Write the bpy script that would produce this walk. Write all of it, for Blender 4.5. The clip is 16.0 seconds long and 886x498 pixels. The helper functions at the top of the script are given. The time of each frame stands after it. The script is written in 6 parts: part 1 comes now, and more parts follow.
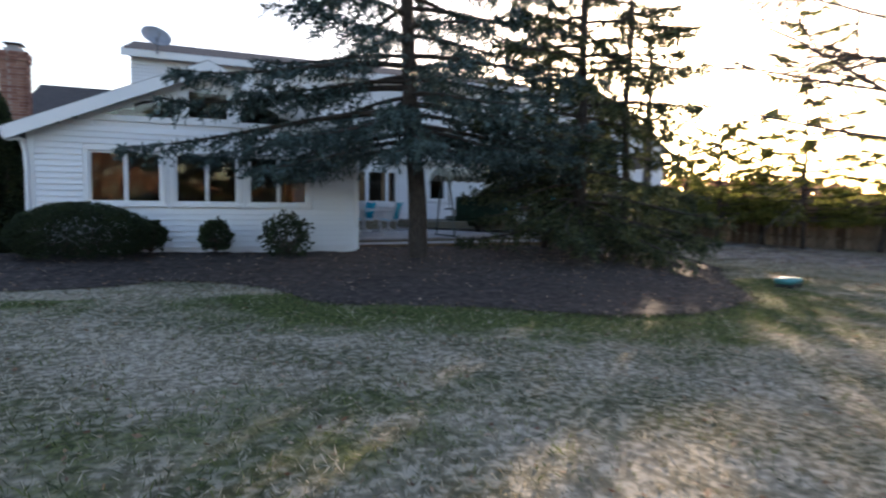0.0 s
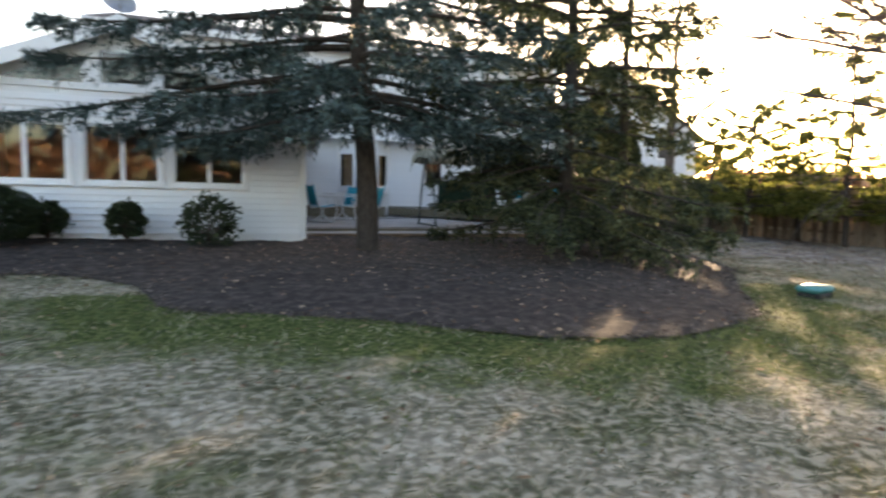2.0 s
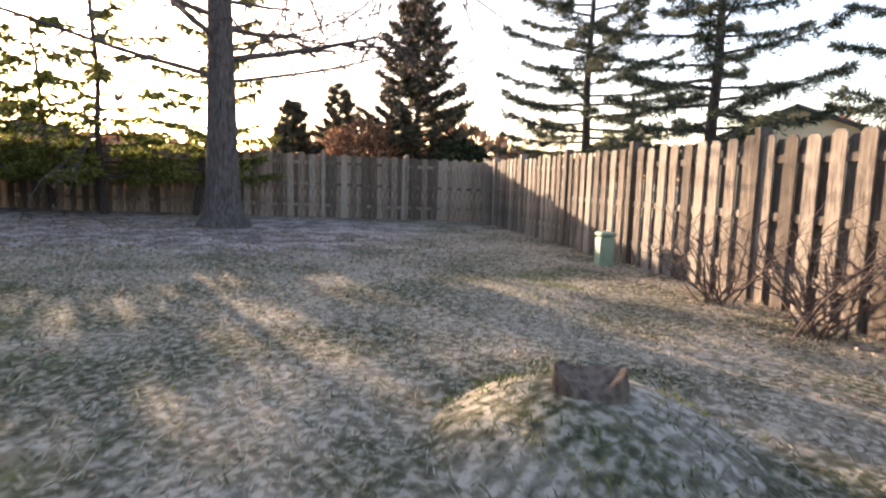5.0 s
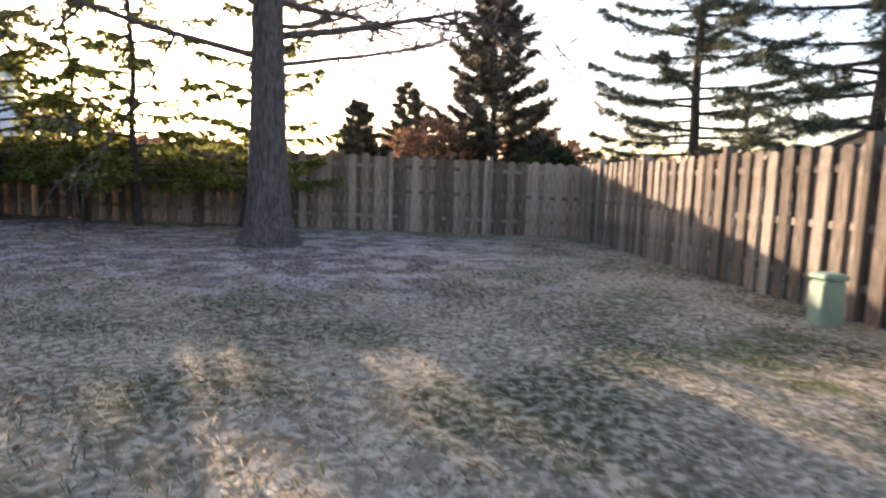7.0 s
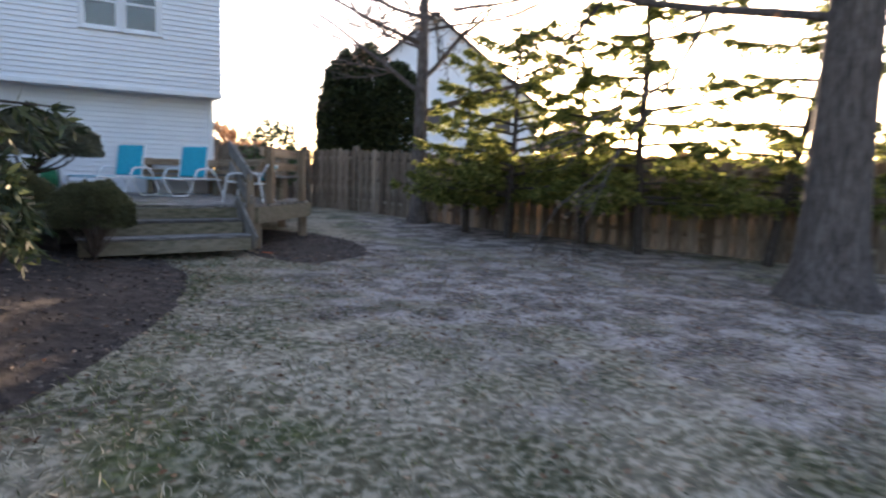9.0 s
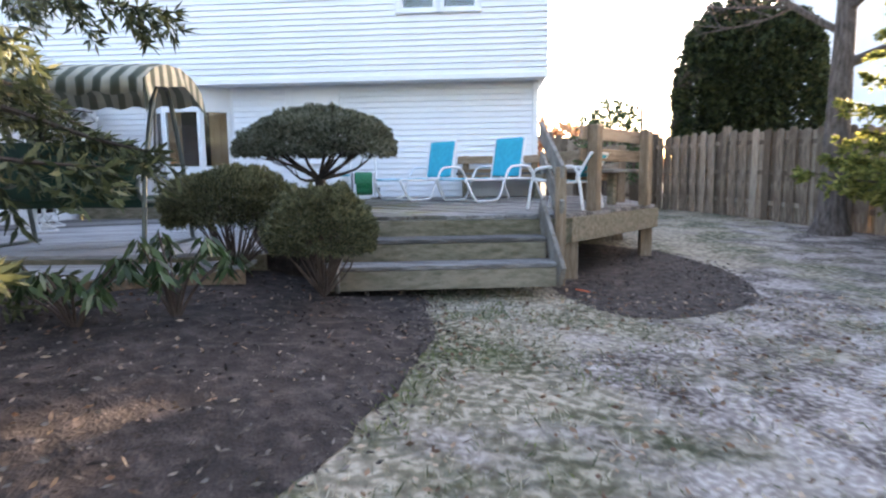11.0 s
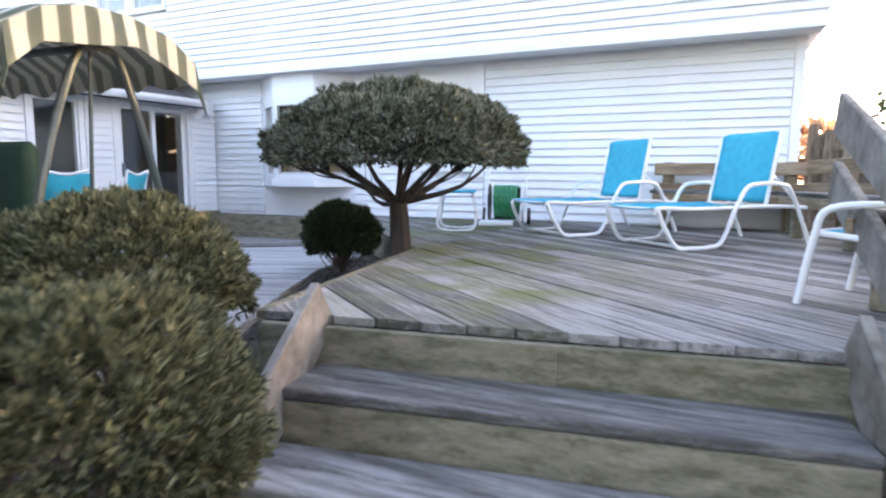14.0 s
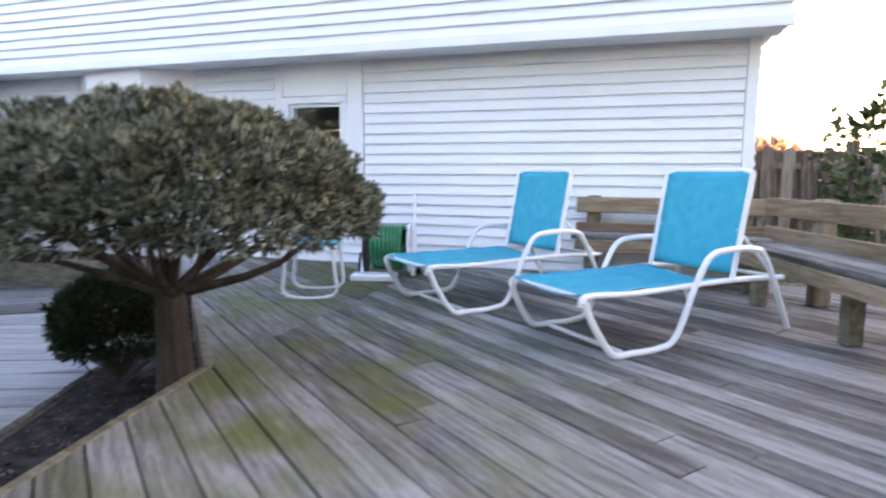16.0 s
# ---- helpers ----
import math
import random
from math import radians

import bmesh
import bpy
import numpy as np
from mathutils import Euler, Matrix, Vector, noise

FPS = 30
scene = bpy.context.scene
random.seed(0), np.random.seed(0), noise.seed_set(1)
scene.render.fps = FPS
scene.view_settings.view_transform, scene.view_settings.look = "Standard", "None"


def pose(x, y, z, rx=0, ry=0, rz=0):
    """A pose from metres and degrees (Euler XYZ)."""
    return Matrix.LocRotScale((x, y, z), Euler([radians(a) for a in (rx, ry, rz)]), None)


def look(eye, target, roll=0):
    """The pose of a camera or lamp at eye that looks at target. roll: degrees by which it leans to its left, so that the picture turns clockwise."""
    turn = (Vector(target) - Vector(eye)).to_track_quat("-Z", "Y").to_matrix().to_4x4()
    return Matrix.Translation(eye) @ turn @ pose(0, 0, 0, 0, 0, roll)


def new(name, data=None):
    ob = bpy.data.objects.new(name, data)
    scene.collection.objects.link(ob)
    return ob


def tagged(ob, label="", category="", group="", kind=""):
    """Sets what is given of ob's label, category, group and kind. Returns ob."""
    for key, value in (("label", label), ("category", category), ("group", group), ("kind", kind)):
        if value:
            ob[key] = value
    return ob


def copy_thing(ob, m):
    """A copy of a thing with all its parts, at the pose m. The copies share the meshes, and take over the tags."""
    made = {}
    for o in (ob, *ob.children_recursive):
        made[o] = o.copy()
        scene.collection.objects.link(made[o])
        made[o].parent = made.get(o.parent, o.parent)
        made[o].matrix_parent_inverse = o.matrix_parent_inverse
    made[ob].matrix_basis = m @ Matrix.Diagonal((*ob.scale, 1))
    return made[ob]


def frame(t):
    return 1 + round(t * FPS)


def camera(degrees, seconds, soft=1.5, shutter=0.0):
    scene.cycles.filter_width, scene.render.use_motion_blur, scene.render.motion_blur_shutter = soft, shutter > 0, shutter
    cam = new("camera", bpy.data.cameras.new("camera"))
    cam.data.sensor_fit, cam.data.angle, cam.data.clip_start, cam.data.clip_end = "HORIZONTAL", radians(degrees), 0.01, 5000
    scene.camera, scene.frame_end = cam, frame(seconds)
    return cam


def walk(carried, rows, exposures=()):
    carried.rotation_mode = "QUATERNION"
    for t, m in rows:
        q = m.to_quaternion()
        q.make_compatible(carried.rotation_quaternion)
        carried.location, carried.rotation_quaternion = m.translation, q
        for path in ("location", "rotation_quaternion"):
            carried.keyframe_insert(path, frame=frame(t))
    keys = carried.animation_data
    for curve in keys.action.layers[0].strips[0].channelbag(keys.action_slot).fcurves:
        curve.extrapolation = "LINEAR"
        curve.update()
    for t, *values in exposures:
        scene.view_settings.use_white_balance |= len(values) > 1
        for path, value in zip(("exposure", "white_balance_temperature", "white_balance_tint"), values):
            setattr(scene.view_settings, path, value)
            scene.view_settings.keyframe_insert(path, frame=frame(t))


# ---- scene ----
cam = camera(73.7, 16.0, soft=2.2, shutter=0.4)
PATH = [
    (0, -1.404, -1.003, 1.232, -22.83, -4.28, -0.73),
    (0.5, -0.956, -0.421, 1.170, -13.43, -4.31, 0.34),
    (1, -0.427, -0.062, 1.138, -9.21, -4.43, 0.75),
    (1.5, 0.000, 0.000, 1.146, -12.44, -4.89, -0.56),
    (2, 0.505, 0.164, 1.151, -19.42, -5.31, -1.49),
    (2.5, 1.005, 0.261, 1.189, -30.94, -6.13, -1.54),
    (3, 1.525, 0.417, 1.226, -45.38, -7.43, -3.91),
    (3.5, 2.340, 0.620, 1.202, -59.45, -6.76, -1.93),
    (4, 3.184, 0.834, 1.153, -70.00, -6.99, -1.92),
    (4.2, 3.508, 0.977, 1.129, -73.92, -7.26, -2.40),
    (6.3, 6.507, 2.158, 1.128, -80.04, -7.17, -1.32),
    (6.5, 6.799, 2.316, 1.141, -78.21, -7.16, -1.81),
    (7, 7.425, 2.628, 1.132, -72.42, -6.89, -1.76),
    (7.5, 7.934, 3.112, 1.101, -65.94, -6.08, -1.32),
    (8, 8.359, 3.464, 1.181, -54.08, -6.66, -1.30),
    (8.5, 8.889, 4.119, 1.137, -40.59, -6.15, -2.22),
    (9, 9.247, 4.817, 1.135, -28.16, -6.53, -1.63),
    (9.5, 9.644, 5.701, 1.108, -16.85, -6.69, -0.36),
    (10, 9.954, 6.571, 1.074, -7.50, -6.91, 0.41),
    (12.5, 10.290, 9.871, 1.105, 14.42, -6.85, -0.48),
    (13, 10.253, 10.418, 1.162, 17.32, -6.57, -0.72),
    (13.5, 10.257, 11.006, 1.208, 20.70, -6.56, -0.68),
    (14, 10.246, 11.588, 1.272, 24.73, -6.92, -0.34),
    (14.5, 10.185, 12.087, 1.332, 26.22, -6.34, 0.35),
    (15, 10.048, 12.696, 1.368, 26.15, -5.34, 0.03),
    (15.5, 9.917, 13.152, 1.430, 22.19, -5.49, 0.04),
    (16, 10.050, 13.438, 1.647, 17.65, -7.22, -0.26),
]
walk(cam, [(t, pose(x, y, z, 90 + p, r, yw)) for t, x, y, z, yw, p, r in PATH],
     exposures=[(0, 1.78, 5950, 22), (1.0, 1.93, 6150, 24), (2.0, 2.45, 6900, 20), (3.5, 2.15, 6250, 26), (4.2, 2.15, 6150, 26), (7.0, 2.1, 6000, 25), (9.0, 2.24, 6000, 24), (10.0, 2.95, 6150, 24),
                (12.5, 3.55, 6450, 25), (14.0, 3.78, 6550, 26), (15.0, 3.8, 6650, 26), (16.0, 3.5, 6600, 29)])

# ---- world and sun ----
SUN_AZ, SUN_EL = 44.2, 8.8
world = bpy.data.worlds.new("world")
scene.world = world
world.use_nodes = True
wn = world.node_tree.nodes
sky = wn.new("ShaderNodeTexSky")
sky.sky_type, sky.sun_disc = 'NISHITA', False
sky.sun_elevation, sky.sun_rotation = radians(SUN_EL), radians(SUN_AZ)
sky.air_density, sky.dust_density, sky.ozone_density = 1.0, 1.9, 0.7
wn["Background"].inputs["Strength"].default_value = 0.15
world.node_tree.links.new(sky.outputs[0], wn["Background"].inputs["Color"])
sun = bpy.data.lights.new("sun", 'SUN')
sun.energy, sun.angle, sun.color = 5.0, radians(0.6), (1.0, 0.76, 0.46)
sun_ob = new("sun", sun)
az, el = radians(SUN_AZ), radians(SUN_EL)
SUN_DIR = Vector((math.sin(az) * math.cos(el), math.cos(az) * math.cos(el), math.sin(el)))
sun_ob.matrix_world = look(SUN_DIR * 60, (0, 0, 0))


# ---- materials ----
def mat(name, colors, scale=8.0, rough=0.7, metal=0.0, bump=0.3, stretch=(1, 1, 1), island=0.0, rand=0.0,
        fine=60.0, translucent=0.0, spec=0.4, dist=0.01, coat=0.0):
    m = bpy.data.materials.new(name)
    m.use_nodes = True
    nt = m.node_tree
    nd, ln = nt.nodes, nt.links
    b = nd["Principled BSDF"]
    b.inputs["Roughness"].default_value, b.inputs["Metallic"].default_value = rough, metal
    b.inputs["Specular IOR Level"].default_value = spec
    b.inputs["Coat Weight"].default_value = coat
    tc, mp = nd.new("ShaderNodeTexCoord"), nd.new("ShaderNodeMapping")
    mp.inputs["Scale"].default_value = stretch
    ln.new(tc.outputs["Object"], mp.inputs["Vector"])
    n1, n2 = nd.new("ShaderNodeTexNoise"), nd.new("ShaderNodeTexNoise")
    n1.inputs["Scale"].default_value, n1.inputs["Detail"].default_value = scale, 6
    n2.inputs["Scale"].default_value, n2.inputs["Detail"].default_value = fine, 3
    for n in (n1, n2):
        ln.new(mp.outputs[0], n.inputs["Vector"])
    add = nd.new("ShaderNodeMath")
    add.operation = 'MULTIPLY_ADD'
    add.inputs[1].default_value = 0.45
    ln.new(n2.outputs["Fac"], add.inputs[0])
    sub = nd.new("ShaderNodeMath")
    sub.operation = 'SUBTRACT'
    sub.inputs[1].default_value = 0.225
    ln.new(n1.outputs["Fac"], sub.inputs[0])
    ln.new(sub.outputs[0], add.inputs[2])
    fac = add.outputs[0]
    for kind, amount in (("ShaderNodeNewGeometry", island), ("ShaderNodeObjectInfo", rand)):
        if amount:
            g = nd.new(kind)
            a = nd.new("ShaderNodeMath")
            a.operation = 'MULTIPLY_ADD'
            a.inputs[1].default_value = amount
            ln.new(g.outputs["Random Per Island" if island and kind.endswith("Geometry") else "Random"], a.inputs[0])
            s = nd.new("ShaderNodeMath")
            s.operation = 'SUBTRACT'
            s.inputs[1].default_value = amount / 2
            ln.new(fac, s.inputs[0])
            ln.new(s.outputs[0], a.inputs[2])
            fac = a.outputs[0]
    ramp = nd.new("ShaderNodeValToRGB")
    els = ramp.color_ramp.elements
    while len(els) < len(colors):
        els.new(0.5)
    for i, c in enumerate(colors):
        els[i].position = 0.28 + 0.44 * i / max(1, len(colors) - 1)
        els[i].color = (*c, 1)
    ln.new(fac, ramp.inputs[0])
    ln.new(ramp.outputs[0], b.inputs["Base Color"])
    if bump:
        bp = nd.new("ShaderNodeBump")
        bp.inputs["Strength"].default_value, bp.inputs["Distance"].default_value = bump, dist
        ln.new(add.outputs[0], bp.inputs["Height"])
        ln.new(bp.outputs[0], b.inputs["Normal"])
    if translucent:
        tr, mx = nd.new("ShaderNodeBsdfTranslucent"), nd.new("ShaderNodeMixShader")
        mx.inputs[0].default_value = translucent
        ln.new(ramp.outputs[0], tr.inputs["Color"])
        ln.new(b.outputs[0], mx.inputs[1])
        ln.new(tr.outputs[0], mx.inputs[2])
        ln.new(mx.outputs[0], nd["Material Output"].inputs["Surface"])
    return m


def glass_mat(name, tint, rough=0.02):
    m = bpy.data.materials.new(name)
    m.use_nodes = True
    b = m.node_tree.nodes["Principled BSDF"]
    b.inputs["Base Color"].default_value = (*tint, 1)
    b.inputs["Roughness"].default_value = rough
    b.inputs["Transmission Weight"].default_value = 1.0
    b.inputs["IOR"].default_value = 1.5
    return m


M_SIDING = mat("white_vinyl", [(.74, .75, .78), (.80, .81, .83)], 1.2, .45, bump=.05, rand=.25, fine=30)
M_TRIM = mat("white_trim", [(.76, .77, .79), (.83, .83, .84)], 2, .4, bump=.04)
M_SHINGLE = mat("dark_shingle", [(.035, .03, .032), (.09, .075, .07)], 14, .9, bump=.6)
M_BRICK = mat("chimney_brick", [(.22, .10, .075), (.34, .19, .14)], 9, .85, rand=.8, bump=.5)
M_MORTAR = mat("mortar", [(.35, .32, .3), (.45, .42, .4)], 20, .9)
M_DARKMETAL = mat("dark_metal", [(.03, .03, .035), (.06, .06, .065)], 6, .5, metal=.6, bump=.05)
M_GREYMETAL = mat("grey_painted_metal", [(.12, .14, .17), (.2, .22, .26)], 5, .45, bump=.05)
M_DISH = mat("grey_dish_paint", [(.22, .24, .28), (.30, .32, .36)], 5, .5, bump=.05)
# near-black: the darkness of unlit rooms is put into this colour
M_ROOM_SHADE = mat("room_shade", [(.04, .036, .034), (.08, .07, .065)], 2, .8, bump=0)
M_WARM = mat("curtain_tan", [(.35, .22, .12), (.5, .34, .2)], 3, .8, bump=.1)
M_GLASS = glass_mat("window_glass", (.93, .96, .97))
M_DECK = mat("weathered_deck", [(.06, .055, .05), (.16, .15, .142), (.30, .288, .28)], 2.6, .8, bump=.9, rand=.42, stretch=(1, 12, 12), fine=18)
M_DECKL = mat("weathered_deck_low", [(.25, .24, .24), (.37, .36, .36), (.46, .45, .45)], 2.2, .8, bump=.5, rand=.3, stretch=(1, 12, 12), fine=18)
M_MOSSY = mat("mossy_timber", [(.10, .095, .055), (.19, .165, .115), (.27, .23, .17)], 3, .85, bump=.5, rand=.25, stretch=(2, 8, 8), fine=14)
M_RAILWOOD = mat("bench_timber", [(.17, .11, .065), (.27, .185, .115), (.36, .27, .19)], 3, .8, bump=.5, rand=.4, stretch=(1, 10, 10), fine=14)
M_POSTWOOD = mat("post_timber", [(.15, .105, .065), (.24, .175, .115), (.33, .26, .19)], 3, .85, bump=.4, rand=.3, stretch=(9, 9, 1), fine=12)
M_PLAIN = mat("grey_timber", [(.11, .095, .075), (.20, .18, .155), (.29, .27, .24)], 4, .85, bump=.4, rand=.2, fine=22)
M_FENCE = mat("weathered_fence", [(.09, .07, .052), (.19, .155, .12), (.31, .265, .215)], 3, .9, bump=.6, rand=.5, stretch=(9, 9, 1.2), fine=14)
M_BARK = mat("bark", [(.035, .028, .024), (.10, .083, .075), (.17, .145, .13)], 5, .95, bump=1.0, stretch=(5, 5, 1), fine=22, dist=.03)
M_BARK2 = mat("spruce_bark", [(.03, .024, .02), (.08, .065, .055)], 9, .95, bump=.8, stretch=(2, 2, 1), dist=.02)
M_TWIG = mat("twig", [(.07, .05, .04), (.15, .11, .09)], 9, .9, bump=.2)
M_SPRUCE = mat("blue_spruce_needles", [(.018, .033, .026), (.045, .075, .066), (.10, .15, .145)], 1.6, .6, island=.7, bump=0, translucent=.12)
# the bright yellow of sun behind the leaves is mixed into this colour
M_BACKLIT_HEM = mat("backlit_hemlock_leaves", [(.07, .09, .02), (.17, .20, .05), (.32, .32, .09)], 1.2, .6, island=.8, bump=0, translucent=.6)
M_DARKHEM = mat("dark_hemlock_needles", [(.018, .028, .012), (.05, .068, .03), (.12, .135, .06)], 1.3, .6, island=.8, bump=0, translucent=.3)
M_FARFIR = mat("far_fir_needles", [(.04, .045, .028), (.10, .095, .06), (.18, .15, .10)], .5, .65, island=.8, bump=0, translucent=.3)
M_PINE = mat("pine_needles", [(.035, .05, .03), (.085, .10, .06), (.15, .15, .09)], 1.2, .65, island=.7, bump=0, translucent=.25)
M_ARBOR = mat("arborvitae", [(.012, .022, .010), (.035, .055, .022), (.07, .09, .035)], 2, .7, island=.7, bump=0, translucent=.15)
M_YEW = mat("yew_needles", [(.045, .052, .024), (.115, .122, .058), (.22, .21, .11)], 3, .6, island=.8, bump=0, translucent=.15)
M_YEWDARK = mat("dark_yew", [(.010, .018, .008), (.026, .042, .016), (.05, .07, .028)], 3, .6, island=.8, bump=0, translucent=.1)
M_JUNIPER = mat("grey_juniper", [(.05, .055, .032), (.14, .15, .095), (.25, .27, .21)], 3, .65, island=.9, bump=0, translucent=.12)
M_RHODO = mat("rhododendron_leaf", [(.02, .04, .014), (.05, .09, .03), (.09, .13, .05)], 4, .4, island=.6, bump=0, translucent=.15)
M_DEADLEAF = mat("dead_leaves", [(.12, .065, .04), (.26, .16, .10), (.42, .32, .23)], 4, .8, island=.9, bump=0, translucent=.2)
M_REDLEAF = mat("rust_leaves", [(.16, .08, .045), (.28, .15, .085), (.36, .22, .13)], 2, .8, island=.8, bump=0, translucent=.25)
M_GRASS = mat("grass_blades", [(.085, .09, .045), (.19, .175, .11), (.33, .295, .215), (.50, .45, .35)], .6, .8, island=.7, bump=0, translucent=.25, fine=5)
M_GREENGRASS = mat("green_blades", [(.03, .045, .012), (.075, .105, .028), (.16, .18, .06)], .8, .7, island=.7, bump=0, translucent=.35, fine=5)
M_MULCH = mat("mulch", [(.012, .009, .008), (.036, .027, .024), (.085, .066, .06)], 9, .95, bump=1.0, fine=70, dist=.03)
M_CHIP = mat("mulch_chips", [(.03, .022, .018), (.08, .062, .054), (.20, .17, .145)], 5, .9, island=.9, bump=0)
M_TURQ = mat("turquoise_sling", [(.01, .36, .50), (.02, .46, .60)], 14, .6, bump=.15, fine=180, translucent=.2)
M_WHITE = mat("white_powder_coat", [(.72, .73, .74), (.82, .82, .82)], 4, .35, bump=.03, coat=.2)
M_GREENPL = mat("teal_plastic", [(.05, .20, .20), (.10, .32, .31)], 6, .5, bump=.15)
M_PEDESTAL = mat("sage_enamel", [(.16, .24, .18), (.24, .33, .25)], 5, .55, bump=.1)
M_HOSE = mat("green_hose", [(.01, .12, .05), (.02, .22, .09)], 20, .4, bump=.2)
M_SWINGPAD = mat("dark_green_canvas", [(.006, .025, .016), (.015, .05, .032)], 5, .8, bump=.3)
M_TUBE = mat("grey_green_tube", [(.06, .075, .07), (.12, .14, .13)], 5, .4, bump=.05, metal=.2)
M_SOIL = mat("soil", [(.03, .022, .017), (.08, .06, .048)], 18, .95, bump=.8, dist=.02)
M_STUMP = mat("rotten_stump", [(.06, .045, .035), (.16, .12, .09), (.25, .2, .155)], 7, .95, bump=1.0, stretch=(3, 3, 1), dist=.03)
M_ORANGE = mat("orange_marker", [(.75, .12, .03), (.8, .16, .05)], 5, .5, bump=0)
M_NEIGH = mat("pale_siding", [(.55, .57, .62), (.62, .64, .68)], 1, .6, bump=.05)
M_CREAM = mat("cream_siding", [(.55, .47, .30), (.62, .54, .36)], 1, .6, bump=.05)


def ground_mat():
    m = bpy.data.materials.new("winter_lawn")
    m.use_nodes = True
    nd, ln = m.node_tree.nodes, m.node_tree.links
    b = nd["Principled BSDF"]
    b.inputs["Roughness"].default_value = .95
    b.inputs["Specular IOR Level"].default_value = .1
    tc = nd.new("ShaderNodeTexCoord")

    def noi(s, d=6):
        n = nd.new("ShaderNodeTexNoise")
        n.inputs["Scale"].default_value, n.inputs["Detail"].default_value = s, d
        ln.new(tc.outputs["Object"], n.inputs["Vector"])
        return n.outputs["Fac"]

    def ramp(f, stops):
        r = nd.new("ShaderNodeValToRGB")
        e = r.color_ramp.elements
        while len(e) < len(stops):
            e.new(.5)
        for i, (p, c) in enumerate(stops):
            e[i].position, e[i].color = p, (*c, 1)
        ln.new(f, r.inputs[0])
        return r.outputs[0]

    def mix(f, a, c):
        x = nd.new("ShaderNodeMix")
        x.data_type = 'RGBA'
        ln.new(f, x.inputs[0])
        ln.new(a, x.inputs[6])
        ln.new(c, x.inputs[7])
        return x.outputs[2]
    tan = ramp(noi(.9, 6), [(.40, (.055, .065, .03)), (.48, (.17, .155, .105)), (.58, (.34, .30, .235))])
    fine = ramp(noi(16, 9), [(.38, (.03, .03, .018)), (.5, (.19, .175, .125)), (.6, (.52, .47, .38))])
    half = nd.new("ShaderNodeValue")
    half.outputs[0].default_value = .5
    col = mix(half.outputs[0], tan, fine)

    def masked(name, scale, lo, hi):
        at = nd.new("ShaderNodeAttribute")
        at.attribute_name = name
        edge = nd.new("ShaderNodeMath")
        edge.operation = 'ADD'
        ln.new(at.outputs["Fac"], edge.inputs[0])
        ln.new(noi(scale, 7), edge.inputs[1])
        return ramp(edge.outputs[0], [(lo, (0, 0, 0)), (hi, (1, 1, 1))])
    green = ramp(noi(22, 8), [(.36, (.02, .03, .008)), (.5, (.06, .085, .024)), (.66, (.15, .16, .06))])
    col = mix(masked("green", 2.2, .72, 1.1), col, green)
    soil = ramp(noi(2.4, 8), [(.42, (.05, .04, .035)), (.5, (.16, .137, .123)), (.57, (.44, .40, .375))])
    crumb = ramp(noi(26, 10), [(.38, (.04, .032, .028)), (.5, (.19, .16, .145)), (.6, (.50, .46, .43))])
    dirt = mix(half.outputs[0], soil, crumb)
    col = mix(masked("bare", 1.6, .78, 1.05), col, dirt)
    ln.new(col, b.inputs["Base Color"])
    bp = nd.new("ShaderNodeBump")
    bp.inputs["Strength"].default_value, bp.inputs["Distance"].default_value = .6, .02
    ln.new(noi(40, 5), bp.inputs["Height"])
    ln.new(bp.outputs[0], b.inputs["Normal"])
    return m


def stripe_mat(way='X'):
    m = mat("striped_canvas", [(.62, .60, .52), (.70, .68, .60)], 5, .8, bump=.15, translucent=.2)
    nd, ln = m.node_tree.nodes, m.node_tree.links
    b = nd["Principled BSDF"]
    tc, wv, rp = nd.new("ShaderNodeTexCoord"), nd.new("ShaderNodeTexWave"), nd.new("ShaderNodeValToRGB")
    wv.inputs["Scale"].default_value, wv.inputs["Distortion"].default_value = 1.9, .6
    wv.bands_direction = way
    ln.new(tc.outputs["Object"], wv.inputs["Vector"])
    ln.new(wv.outputs["Fac"], rp.inputs[0])
    rp.color_ramp.elements[0].position, rp.color_ramp.elements[0].color = .4, (.10, .12, .085, 1)
    rp.color_ramp.elements[1].position, rp.color_ramp.elements[1].color = .6, (.55, .53, .43, 1)
    ln.new(rp.outputs[0], b.inputs["Base Color"])
    return m


